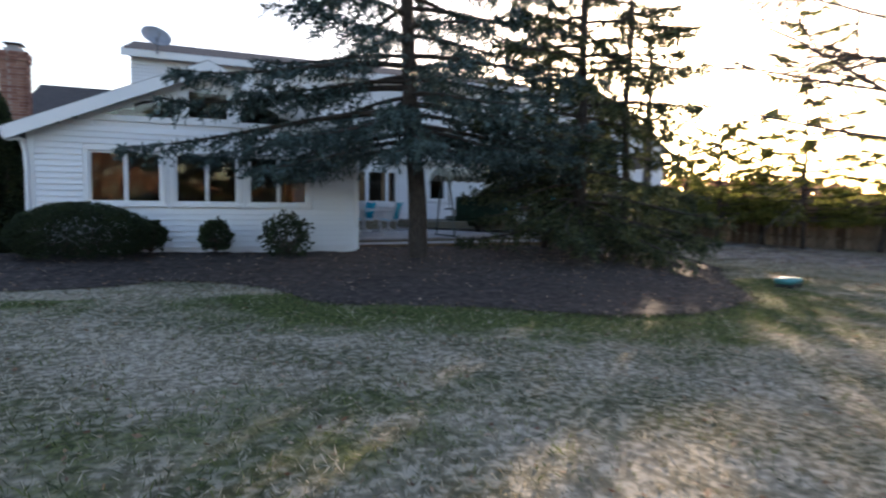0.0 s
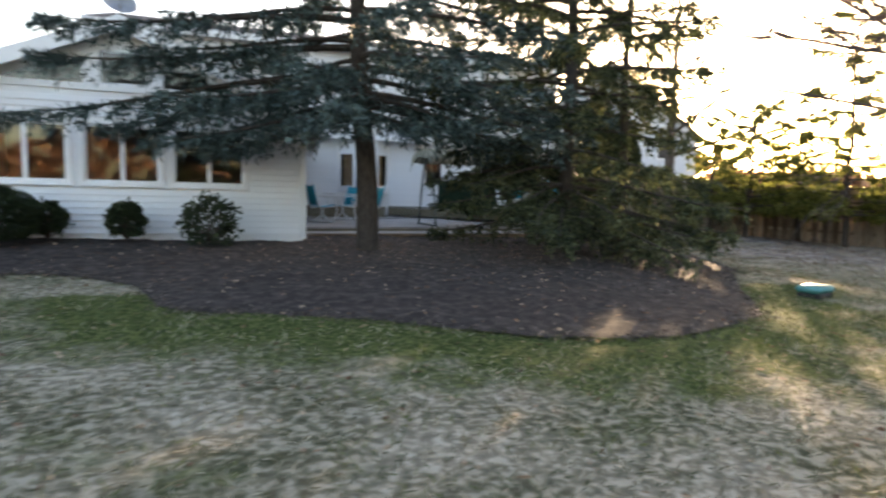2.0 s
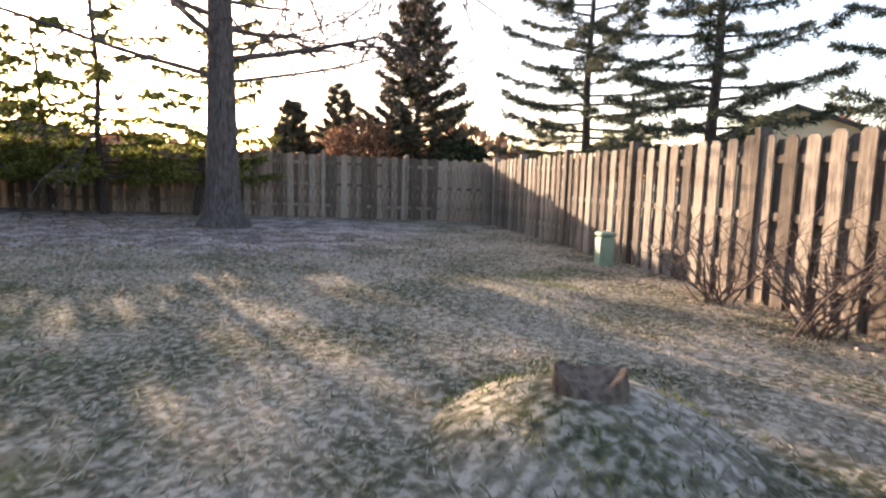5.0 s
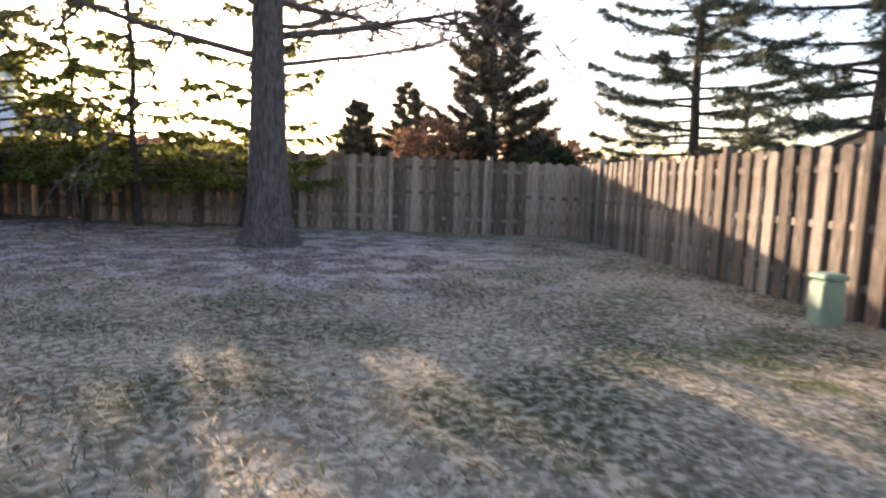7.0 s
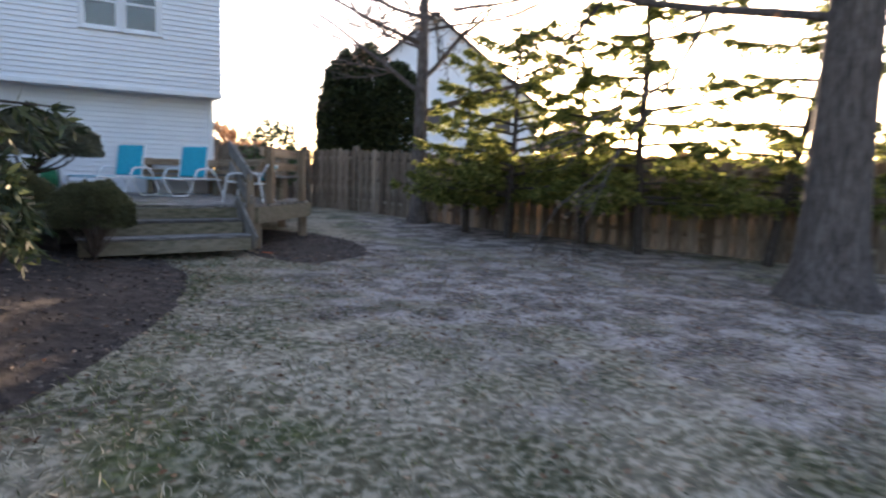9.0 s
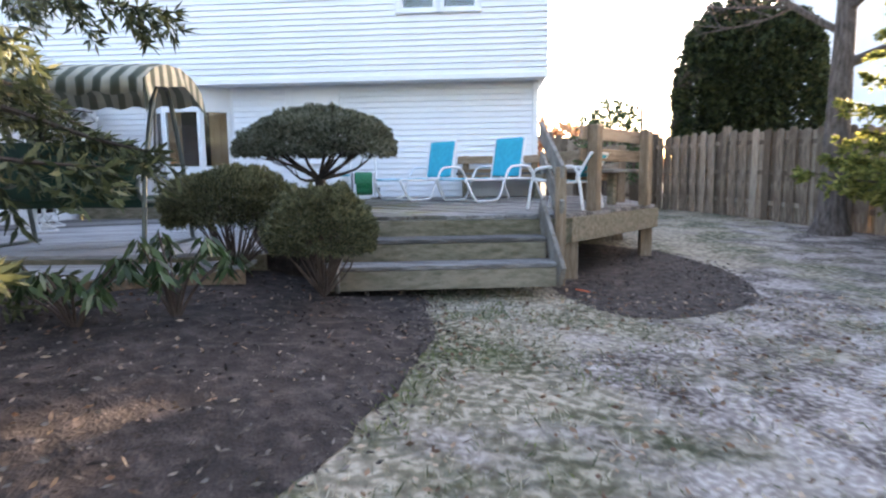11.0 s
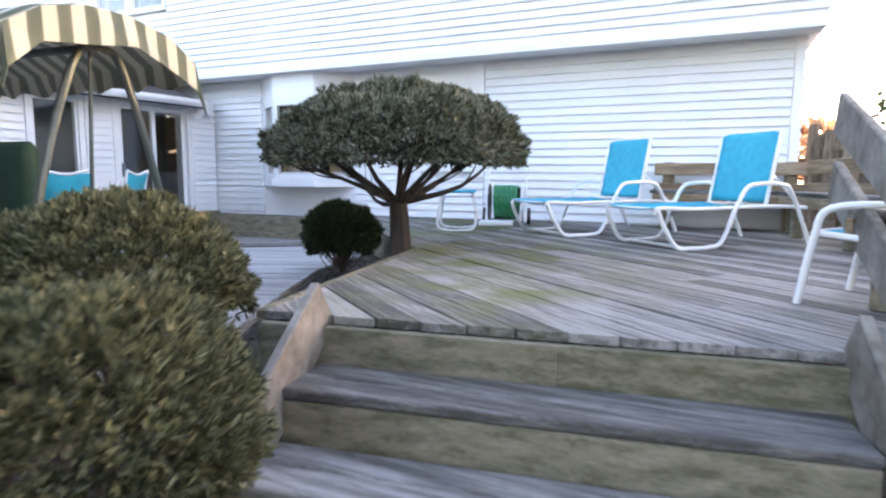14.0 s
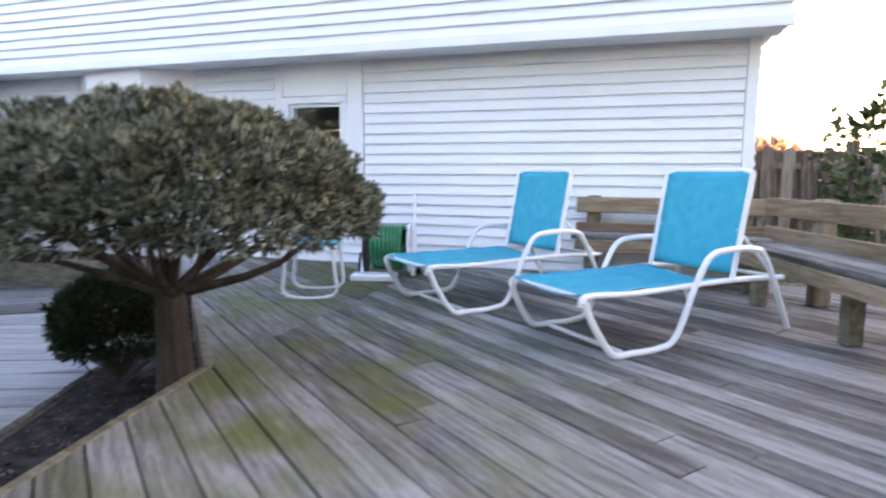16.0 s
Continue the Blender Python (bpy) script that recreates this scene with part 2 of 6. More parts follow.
def add_moss(m, spots, tint):
    """Green moss growing in patches round the given places, over a material's own colour."""
    nd, ln = m.node_tree.nodes, m.node_tree.links
    b = nd["Principled BSDF"]
    src = b.inputs["Base Color"].links[0].from_socket
    geo, tot = nd.new("ShaderNodeNewGeometry"), None
    for x, y, r in spots:
        d, k = nd.new("ShaderNodeVectorMath"), nd.new("ShaderNodeMapRange")
        d.operation = 'DISTANCE'
        d.inputs[1].default_value = (x, y, .71)
        ln.new(geo.outputs["Position"], d.inputs[0])
        k.inputs["From Min"].default_value, k.inputs["From Max"].default_value = r, r * .2
        k.inputs["To Max"].default_value = .85
        ln.new(d.outputs["Value"], k.inputs["Value"])
        if tot is None:
            tot = k.outputs[0]
        else:
            a = nd.new("ShaderNodeMath")
            a.operation = 'MAXIMUM'
            ln.new(tot, a.inputs[0])
            ln.new(k.outputs[0], a.inputs[1])
            tot = a.outputs[0]
    n, mul, mx = nd.new("ShaderNodeTexNoise"), nd.new("ShaderNodeMath"), nd.new("ShaderNodeMix")
    n.inputs["Scale"].default_value, n.inputs["Detail"].default_value = 2.6, 8
    ln.new(geo.outputs["Position"], n.inputs["Vector"])
    mul.operation = 'MULTIPLY'
    rp = nd.new("ShaderNodeValToRGB")
    rp.color_ramp.elements[0].position, rp.color_ramp.elements[1].position = .38, .62
    ln.new(n.outputs["Fac"], rp.inputs[0])
    ln.new(rp.outputs[0], mul.inputs[0])
    ln.new(tot, mul.inputs[1])
    mx.data_type = 'RGBA'
    ln.new(mul.outputs[0], mx.inputs[0])
    ln.new(src, mx.inputs[6])
    mx.inputs[7].default_value = (*tint, 1)
    ln.new(mx.outputs[2], b.inputs["Base Color"])


M_GROUND, M_STRIPE = ground_mat(), stripe_mat()
add_moss(M_DECK, [(8.6, 15.5, 1.9), (7.6, 17.4, 1.6), (9.2, 14.3, 1.0), (7.4, 18.6, 1.3)], (.10, .11, .018))


# ---- building helpers ----
def gz(x, y):
    x, y = min(max(x, -30), 40), min(max(y, -30), 45)
    return -.0137 * x + .0122 * y + .15 * math.exp(-((x - 14) ** 2 + (y - 22) ** 2) / 20)


def finish(ob, bm, material, smooth=False):
    bmesh.ops.recalc_face_normals(bm, faces=bm.faces)
    bm.to_mesh(ob.data)
    bm.free()
    ob.data.materials.append(material)
    if smooth:
        ob.data.polygons.foreach_set("use_smooth", [True] * len(ob.data.polygons))
    return ob


def part(name, bm, material, parent=None, label="", smooth=False):
    ob = finish(new(name, bpy.data.meshes.new(name)), bm, material, smooth)
    if parent:
        ob.parent = parent
    if label:
        tagged(ob, label)
    return ob


def raw(name, verts, faces, material, parent=None, label="", smooth=False):
    me = bpy.data.meshes.new(name)
    me.from_pydata(verts, [], faces)
    me.materials.append(material)
    if smooth:
        me.polygons.foreach_set("use_smooth", [True] * len(me.polygons))
    ob = new(name, me)
    if parent:
        ob.parent = parent
    if label:
        tagged(ob, label)
    return ob


def thing(name, x, y, z, rz=0, label="", category="", group="", kind=""):
    ob = new(name)
    ob.empty_display_size = .1
    ob.matrix_basis = pose(x, y, z, 0, 0, rz)
    return tagged(ob, label, category, group, kind)


def box(bm, lo, hi, m=None, bevel=0.0):
    vs = [bm.verts.new((x, y, z)) for z in (lo[2], hi[2]) for x, y in ((lo[0], lo[1]), (hi[0], lo[1]), (hi[0], hi[1]), (lo[0], hi[1]))]
    fs = [bm.faces.new([vs[i] for i in f]) for f in ((0, 3, 2, 1), (4, 5, 6, 7), (0, 1, 5, 4), (1, 2, 6, 5), (2, 3, 7, 6), (3, 0, 4, 7))]
    if bevel:
        es = list({e for f in fs for e in f.edges})
        r = bmesh.ops.bevel(bm, geom=es, offset=bevel, segments=1, affect='EDGES')
        vs = list({v for f in r["faces"] for v in f.verts} | {v for v in vs if v.is_valid})
    if m is not None:
        bmesh.ops.transform(bm, matrix=m, verts=vs)
    return vs


def bar(bm, a, b, w, h, bevel=.004):
    """A squared timber from a to b, w across and h high."""
    a, b = Vector(a), Vector(b)
    d = (b - a)
    L = d.length
    d.normalize()
    up = Vector((0, 0, 1)) if abs(d.z) < .95 else Vector((0, 1, 0))
    s = d.cross(up).normalized()
    u = s.cross(d)
    m = Matrix((s, d, u)).transposed().to_4x4()
    m.translation = a
    box(bm, (-w / 2, 0, -h / 2), (w / 2, L, h / 2), m, bevel)


def tube(bm, pts, r, n=8, r2=None, cap=True):
    """A round tube along pts; r may taper to r2."""
    pts = [Vector(p) for p in pts]
    rings = []
    ref = Vector((.37, .21, .9)).normalized()
    for i, p in enumerate(pts):
        d = (pts[min(i + 1, len(pts) - 1)] - pts[max(i - 1, 0)]).normalized()
        if abs(d.dot(ref)) > .98:
            ref = Vector((.9, .3, .1)).normalized()
        s = d.cross(ref).normalized()
        u = d.cross(s)
        k = r if r2 is None else r + (r2 - r) * i / (len(pts) - 1)
        rings.append([bm.verts.new(p + (s * math.cos(2 * math.pi * j / n) + u * math.sin(2 * math.pi * j / n)) * k) for j in range(n)])
    for a, b in zip(rings, rings[1:]):
        for j in range(n):
            bm.faces.new((a[j], a[(j + 1) % n], b[(j + 1) % n], b[j]))
    if cap:
        bm.faces.new(rings[0][::-1])
        bm.faces.new(rings[-1])


def curve(pts, steps=6):
    """Points of a smooth curve through pts."""
    p = [Vector(q) for q in pts]
    p = [p[0] * 2 - p[1]] + p + [p[-1] * 2 - p[-2]]
    out = []
    for i in range(1, len(p) - 2):
        for k in range(steps):
            t = k / steps
            out.append(.5 * ((2 * p[i]) + (p[i + 1] - p[i - 1]) * t + (2 * p[i - 1] - 5 * p[i] + 4 * p[i + 1] - p[i + 2]) * t * t
                             + (3 * p[i] - p[i - 1] - 3 * p[i + 1] + p[i + 2]) * t ** 3))
    out.append(p[-2])
    return out


def clip(poly, n, c):
    """The part of a flat polygon on the side n . p <= c."""
    out = []
    for a, b in zip(poly, poly[1:] + poly[:1]):
        da, db = a[0] * n[0] + a[1] * n[1] - c, b[0] * n[0] + b[1] * n[1] - c
        if da <= 0:
            out.append(a)
        if da * db < 0:
            t = da / (da - db)
            out.append((a[0] + t * (b[0] - a[0]), a[1] + t * (b[1] - a[1])))
    return out


def prism(bm, poly, z0, z1):
    lo, hi = [bm.verts.new((*p, z0)) for p in poly], [bm.verts.new((*p, z1)) for p in poly]
    bm.faces.new(lo[::-1])
    bm.faces.new(hi)
    for i in range(len(poly)):
        j = (i + 1) % len(poly)
        bm.faces.new((lo[i], lo[j], hi[j], hi[i]))


M_STRIPE_END = stripe_mat('Y')
M_DARKBARK = mat("dark_bark", [(.015, .011, .008), (.038, .028, .02), (.07, .052, .04)], 9, .85, bump=.6, stretch=(1, 1, .3))


# ---- ground ----
def in_poly(x, y, poly):
    c = False
    for (x1, y1), (x2, y2) in zip(poly, poly[1:] + poly[:1]):
        if (y1 > y) != (y2 > y) and x < (x2 - x1) * (y - y1) / (y2 - y1) + x1:
            c = not c
    return c


def bare_at(x, y):
    b = .75 * math.exp(-((x - 16) ** 2 / 22 + (y - 7.5) ** 2 / 14))
    b = max(b, .62 * math.exp(-((x - 13.2) ** 2 / 12 + (y - 10.5) ** 2 / 12)))
    b = max(b, .8 * math.exp(-((x - 16.5) ** 2 / 8 + (y - 15) ** 2 / 40)))
    b = max(b, .75 * math.exp(-((x - 12.5) ** 2 / 1.5 + (y - 13.8) ** 2 / 4)))
    return b


def axis(lo, hi, step, far):
    near = [lo + i * step for i in range(int((hi - lo) / step) + 1)]
    out = [30, 60, 120, 300, 900, far]
    return [near[0] - d for d in out[::-1]] + near + [near[-1] + d for d in out]


gx, gy = axis(-12, 26, .25, 2500), axis(-8, 26, .25, 2500)
gverts = [(x, y, gz(x, y) + (.012 * noise.noise(Vector((x * 1.4, y * 1.4, 0))) + .02 * noise.noise(Vector((x * .4, y * .4, 3))))) for y in gy for x in gx]
nx = len(gx)
gfaces = [(j * nx + i, j * nx + i + 1, (j + 1) * nx + i + 1, (j + 1) * nx + i) for j in range(len(gy) - 1) for i in range(nx - 1)]
ground = tagged(raw("ground", gverts, gfaces, M_GROUND, smooth=True), "dry winter lawn, tan and green with bare earth", "lawn", kind="structure")
attr = ground.data.attributes.new("bare", 'FLOAT', 'POINT')
attr.data.foreach_set("value", [bare_at(v[0], v[1]) for v in gverts])


def green_at(x, y):
    """How green the turf is: lush along the bed's edge and in a few patches."""
    e = edge_of(x, y, EDGE[::6])[0]
    g = .75 * math.exp(-(e / 1.5) ** 2) * (.3 if y > 6.5 else 1)
    g = max(g, .32 * math.exp(-((x - 9.2) ** 2 / 1.2 + (y - 7.4) ** 2 / .8)))
    g = max(g, .4 * math.exp(-((x + 1.2) ** 2 / 6 + (y - 2.2) ** 2 / 1)))
    g = max(g, .35 * math.exp(-((x - 12.2) ** 2 / 3 + (y - 1.6) ** 2 / .8)))
    return g



# the mulch bed, heaped a little over the lawn, its outline eased and slightly ragged
def eased(pts):
    p = curve([(x, y, 0) for x, y in pts], 16)
    return [(q.x + .05 * noise.noise(Vector((q.x * 2.2, q.y * 2.2, 9))) + .025 * noise.noise(Vector((q.x * 9, q.y * 9, 2))),
             q.y + .05 * noise.noise(Vector((q.x * 2.2, q.y * 2.2, 4))) + .025 * noise.noise(Vector((q.x * 9, q.y * 9, 7)))) for q in p]


BED_FRONT = [(-12, 8.0), (-3.5, 7.4), (-1.8, 7.95), (-.6, 7.2), (-.03, 5.8), (.8, 5.45), (1.8, 5.0), (2.9, 4.3), (4.1, 4.15), (5.2, 4.5), (5.95, 5.05), (6.8, 6.1), (7.7, 7.1),
             (8.55, 7.9), (9.1, 8.9), (9.6, 10.3), (9.83, 11.7), (9.73, 12.5), (9.6, 13.1), (9.1, 13.45)]
BED_LINE = eased(BED_FRONT)
BED = BED_LINE + [(9.1, 14.2), (1.5, 14.2), (1.5, 10.9), (-4.2, 10.9), (-12, 12.5)]
YARD_FRONT = [(10.75, 13.75), (10.95, 12.95), (11.35, 12.55), (12.0, 12.75), (12.55, 13.4), (12.75, 14.3), (12.7, 15.2), (12.5, 15.9)]
YARD_LINE = eased(YARD_FRONT)
YARD_BED = YARD_LINE + [(11.6, 16.6), (10.75, 15.2)]
EDGE = np.array(BED_LINE)


def edge_of(x, y, line):
    d = np.hypot(line[:, 0] - x, line[:, 1] - y)
    k = int(np.argmin(d))
    return float(d[k]), line[k]


def heap(x, y, edge):
    return .13 * min(1, edge / 1.5) + .03 * min(1, edge / .3) * noise.noise(Vector((x * 2.5, y * 2.5, 1))) + .02 * min(1, edge / .2) * noise.noise(Vector((x * 9, y * 9, 5)))


def mulch_sheet(name, poly, line, x0, y0, nx_, ny_, step, up, label):
    line = np.array(line)
    vs, fs, at = [], [], {}

    def vert(i, j):
        if (i, j) not in at:
            x, y = x0 + i * step, y0 + j * step
            e, q = edge_of(x, y, line)
            if not in_poly(x, y, poly) and e < step * 1.6:
                x, y, e = float(q[0]), float(q[1]), 0
            at[i, j] = len(vs)
            vs.append((x, y, gz(x, y) + .012 + up * heap(x, y, e)))
        return at[i, j]
    inside = [[in_poly(x0 + i * step, y0 + j * step, poly) for j in range(ny_ + 1)] for i in range(nx_ + 1)]
    for i in range(nx_):
        for j in range(ny_):
            if inside[i][j] or inside[i + 1][j] or inside[i][j + 1] or inside[i + 1][j + 1]:
                fs.append((vert(i, j), vert(i + 1, j), vert(i + 1, j + 1), vert(i, j + 1)))
    tagged(raw(name, vs, fs, M_MULCH, smooth=True), label, "mulch", kind="structure")


attr = ground.data.attributes.new("green", 'FLOAT', 'POINT')
attr.data.foreach_set("value", [green_at(v[0], v[1]) if -8 < v[0] < 16 and -4 < v[1] < 14 else 0 for v in gverts])
mulch_sheet("mulch_bed", BED, BED_LINE, -12, 3.9, 190, 86, .12, 1, "dark brown bark mulch bed under the spruces")
mulch_sheet("mulch_patch", YARD_BED, YARD_LINE, 10.5, 12.2, 28, 40, .12, .15, "thin dark wood-chip mulch beside the deck steps")


def raster(poly, x0, y0, nx_, ny_, step):
    """Which cells of a fine grid lie inside an outline."""
    X, Y = np.meshgrid(x0 + step * np.arange(nx_), y0 + step * np.arange(ny_), indexing="ij")
    c = np.zeros(X.shape, bool)
    for (x1, y1), (x2, y2) in zip(poly, poly[1:] + poly[:1]):
        if y1 != y2:
            c ^= ((y1 > Y) != (y2 > Y)) & (X < (x2 - x1) * (Y - y1) / (y2 - y1) + x1)
    return c


IN_BED, IN_YARD = raster(BED, -13, -4, 700, 500, .04), raster(YARD_BED, -13, -4, 700, 520, .04)


def within(x, y, grid):
    i, j = int((x + 13) / .04 + .5), int((y + 4) / .04 + .5)
    return 0 <= i < grid.shape[0] and 0 <= j < grid.shape[1] and bool(grid[i, j])


def bed_z(x, y):
    return gz(x, y) + (.012 + heap(x, y, edge_of(x, y, EDGE)[0]) if within(x, y, IN_BED) else 0)


# ---- siding, walls, windows ----
def spans(a, b, holes):
    out = [(a, b)]
    for c, d in holes:
        out = [s for lo, hi in out for s in ((lo, min(hi, c)), (max(lo, d), hi)) if s[1] - s[0] > .01]
    return out


def siding(parent, frame_m, length, z0, z1, holes, limits=None, step=.102):
    """Lapped courses on a wall: along x, facing -y of frame_m. holes: (x0, x1, z0, z1). limits(z): the wall's ends at that height."""
    z, cache = z0, {}
    while z < z1 - .02:
        h = min(step, z1 - z)
        lo, hi = limits(z + h) if limits else (0, length)
        for a, b in spans(lo, hi, [(c, d) for c, d, e, f in holes if e < z + h - .02 and f > z + .02]):
            key = (round(b - a, 3), round(h, 3))
            if key not in cache:
                L = b - a
                vs = [(x, y, q) for x in (0, L) for y, q in ((0, 0), (-.030, 0), (-.029, .012), (-.004, h), (0, h))]
                fs = [(0, 4, 3, 2, 1), (5, 6, 7, 8, 9)] + [(k, (k + 1) % 5, 5 + (k + 1) % 5, 5 + k) for k in range(5)]
                me = bpy.data.meshes.new("siding_course")
                me.from_pydata(vs, [], fs)
                me.materials.append(M_SIDING)
                cache[key] = me
            ob = new("siding_course", cache[key])
            ob.parent = parent
            ob.matrix_basis = frame_m @ Matrix.Translation((a, 0, z))
        z += h


def wall_body(name, frame_m, length, z0, z1, holes, parent=None, depth=.14, limits=None, steps=1):
    bm = bmesh.new()
    zs = sorted({z0, z1, *[h[2] for h in holes], *[h[3] for h in holes]})
    if limits:
        zs = sorted({*zs, *[z0 + (z1 - z0) * k / steps for k in range(steps)]})
    for a, b in zip(zs, zs[1:]):
        lo, hi = limits(b) if limits else (0, length)
        if hi - lo < .02:
            continue
        for c, d in spans(lo, hi, [(h[0], h[1]) for h in holes if h[2] < b - .001 and h[3] > a + .001]):
            box(bm, (c, .002, a), (d, depth, b), frame_m)
    return part(name, bm, M_TRIM, parent)


def window(frame_m, x0, x1, z0, z1, panes=1, name="window_1", label="white framed window", trim=.07, sill=True, rail=False):
    """A window in a wall's opening: casing, sill, sash bars and panes."""
    w = thing(name, 0, 0, 0, label=label, category="window", kind="structure")
    w.matrix_basis = frame_m
    bm = bmesh.new()
    t = trim
    for lo, hi in (((x0 - t, -.035, z1), (x1 + t, .05, z1 + t)), ((x0 - t, -.035, z0 - t * .6), (x1 + t, .05, z0)),
                   ((x0 - t, -.033, z0), (x0, .05, z1)), ((x1, -.033, z0), (x1 + t, .05, z1))):
        box(bm, lo, hi, bevel=.004)
    part("window_frame", bm, M_TRIM, w)
    if sill:
        bm = bmesh.new()
        box(bm, (x0 - t - .02, -.065, z0 - t * .6 - .03), (x1 + t + .02, 0, z0 - t * .6), bevel=.004)
        part("window_sill", bm, M_TRIM, w)
    step = (x1 - x0) / panes
    for k in range(panes):
        a, b = x0 + k * step, x0 + (k + 1) * step
        bm = bmesh.new()
        s = .035
        for lo, hi in (((a + .002, 0, z0 + .002), (a + s, .04, z1 - .002)), ((b - s, 0, z0 + .002), (b - .002, .04, z1 - .002)),
                       ((a + s, 0, z0 + .002), (b - s, .04, z0 + s)), ((a + s, 0, z1 - s), (b - s, .04, z1 - .002))):
            box(bm, lo, hi)
        if rail:
            box(bm, (a + s, -.002, (z0 + z1) / 2 - .02), (b - s, .042, (z0 + z1) / 2 + .02))
        part("sash", bm, M_TRIM, w)
        bm = bmesh.new()
        box(bm, (a + s, .018, z0 + s), (b - s, .022, z1 - s))
        p = part("pane", bm, M_GLASS, w)
        p.visible_shadow = False
    return w


def gable_roof(name, x0, x1, y0, y1, eave, ridge, along, parent, over=.3, th=.12):
    """Two slopes of shingled roof with white fascia; along: the ridge's axis."""
    bm, fa = bmesh.new(), bmesh.new()
    if along == 'y':
        c = (x0 + x1) / 2
        k = (ridge - eave) / (c - x0)
        for s, e in ((-1, x0 - over), (1, x1 + over)):
            q = [(e, ridge - k * abs(e - c)), (c, ridge)]
            for bmx, dz, ya, yb, t in ((bm, .0, y0 - over, y1, th), ):
                vs = [bmx.verts.new((x, y, z + d)) for x, z in q for y in (ya, yb) for d in (0, t)]
                for f in ((0, 1, 3, 2), (4, 6, 7, 5), (0, 2, 6, 4), (1, 5, 7, 3), (0, 4, 5, 1), (2, 3, 7, 6)):
                    bmx.faces.new([vs[i] for i in f])
            for ya, yb in ((y0 - over - .03, y0 - over - .003), ):
                vs = [fa.verts.new((x, y, z + d)) for x, z in q for y in (ya, yb) for d in (-.12, t - .015)]
                for f in ((0, 1, 3, 2), (4, 6, 7, 5), (0, 2, 6, 4), (1, 5, 7, 3), (0, 4, 5, 1), (2, 3, 7, 6)):
                    fa.faces.new([vs[i] for i in f])
    else:
        c = (y0 + y1) / 2
        k = (ridge - eave) / (c - y0)
        for e in (y0 - over, y1 + over):
            q = [(e, ridge - k * abs(e - c)), (c, ridge)]
            vs = [bm.verts.new((x, y, z + d)) for y, z in q for x in (x0 - over, x1 + over) for d in (0, th)]
            for f in ((0, 1, 3, 2), (4, 6, 7, 5), (0, 2, 6, 4), (1, 5, 7, 3), (0, 4, 5, 1), (2, 3, 7, 6)):
                bm.faces.new([vs[i] for i in f])
        e = y0 - over
        box(fa, (x0 - over, e - .03, ridge - k * abs(e - c) - .1), (x1 + over, e - .003, ridge - k * abs(e - c) + th - .015))
    r = part(name, bm, M_SHINGLE, parent)
    part("fascia", fa, M_TRIM, parent)
    return r


house = thing("house", 0, 0, 0, label="two-storey house in white vinyl siding with dark shingle roof", category="house", kind="structure")
YW, YO, XR = 19.12, 18.72, 11.02
DECK_Z, LOW_Z = .71, .38
I4 = Matrix.Identity(4)
# ground floor, back wall
FM = Matrix.Translation((0, YW, 0))
BAY = (3.72, 5.2, 1.34, 2.38)
wall_body("wall_main", FM @ Matrix.Translation((1.66, 0, 0)), XR - 1.66, .05, 2.95, [(BAY[0] - 1.66, BAY[1] - 1.66, BAY[2], BAY[3]), (6.52 - 1.66, 7.14 - 1.66, 1.42, 2.38)], house)
siding(house, FM @ Matrix.Translation((1.68, 0, 0)), 3.60 - 1.68, .2, 2.8, [])
siding(house, FM @ Matrix.Translation((5.34, 0, 0)), 6.34 - 5.34, .2, 2.8, [])
siding(house, FM @ Matrix.Translation((6.34, 0, 0)), 1.04, .2, 1.25, [])
window(FM, 6.52, 7.14, 1.42, 2.38, 1, "window_8", "white framed window beside the juniper")
siding(house, FM @ Matrix.Translation((7.40, 0, 0)), XR - .09 - 7.40, .73, 2.8, [])
bm = bmesh.new()
for q in (((6.35, YW - .03, 1.26), (6.449, YW, 2.8)), ((7.212, YW - .03, 1.26), (7.38, YW, 2.8)), ((6.452, YW - .03, 2.455), (7.209, YW, 2.8))):
    box(bm, *q, bevel=.003)
part("panel_board", bm, M_TRIM, house)
bm = bmesh.new()
box(bm, (XR - .085, YW - .035, .3), (XR + .01, YW + .1, 2.8), bevel=.004)
part("corner_board", bm, M_TRIM, house)
# end wall
ME = Matrix.Translation((XR, YW, 0)) @ pose(0, 0, 0, 0, 0, 90)
wall_body("wall_end", ME, 8, .05, 2.95, [], house)
siding(house, ME, 8, .3, 2.9, [])
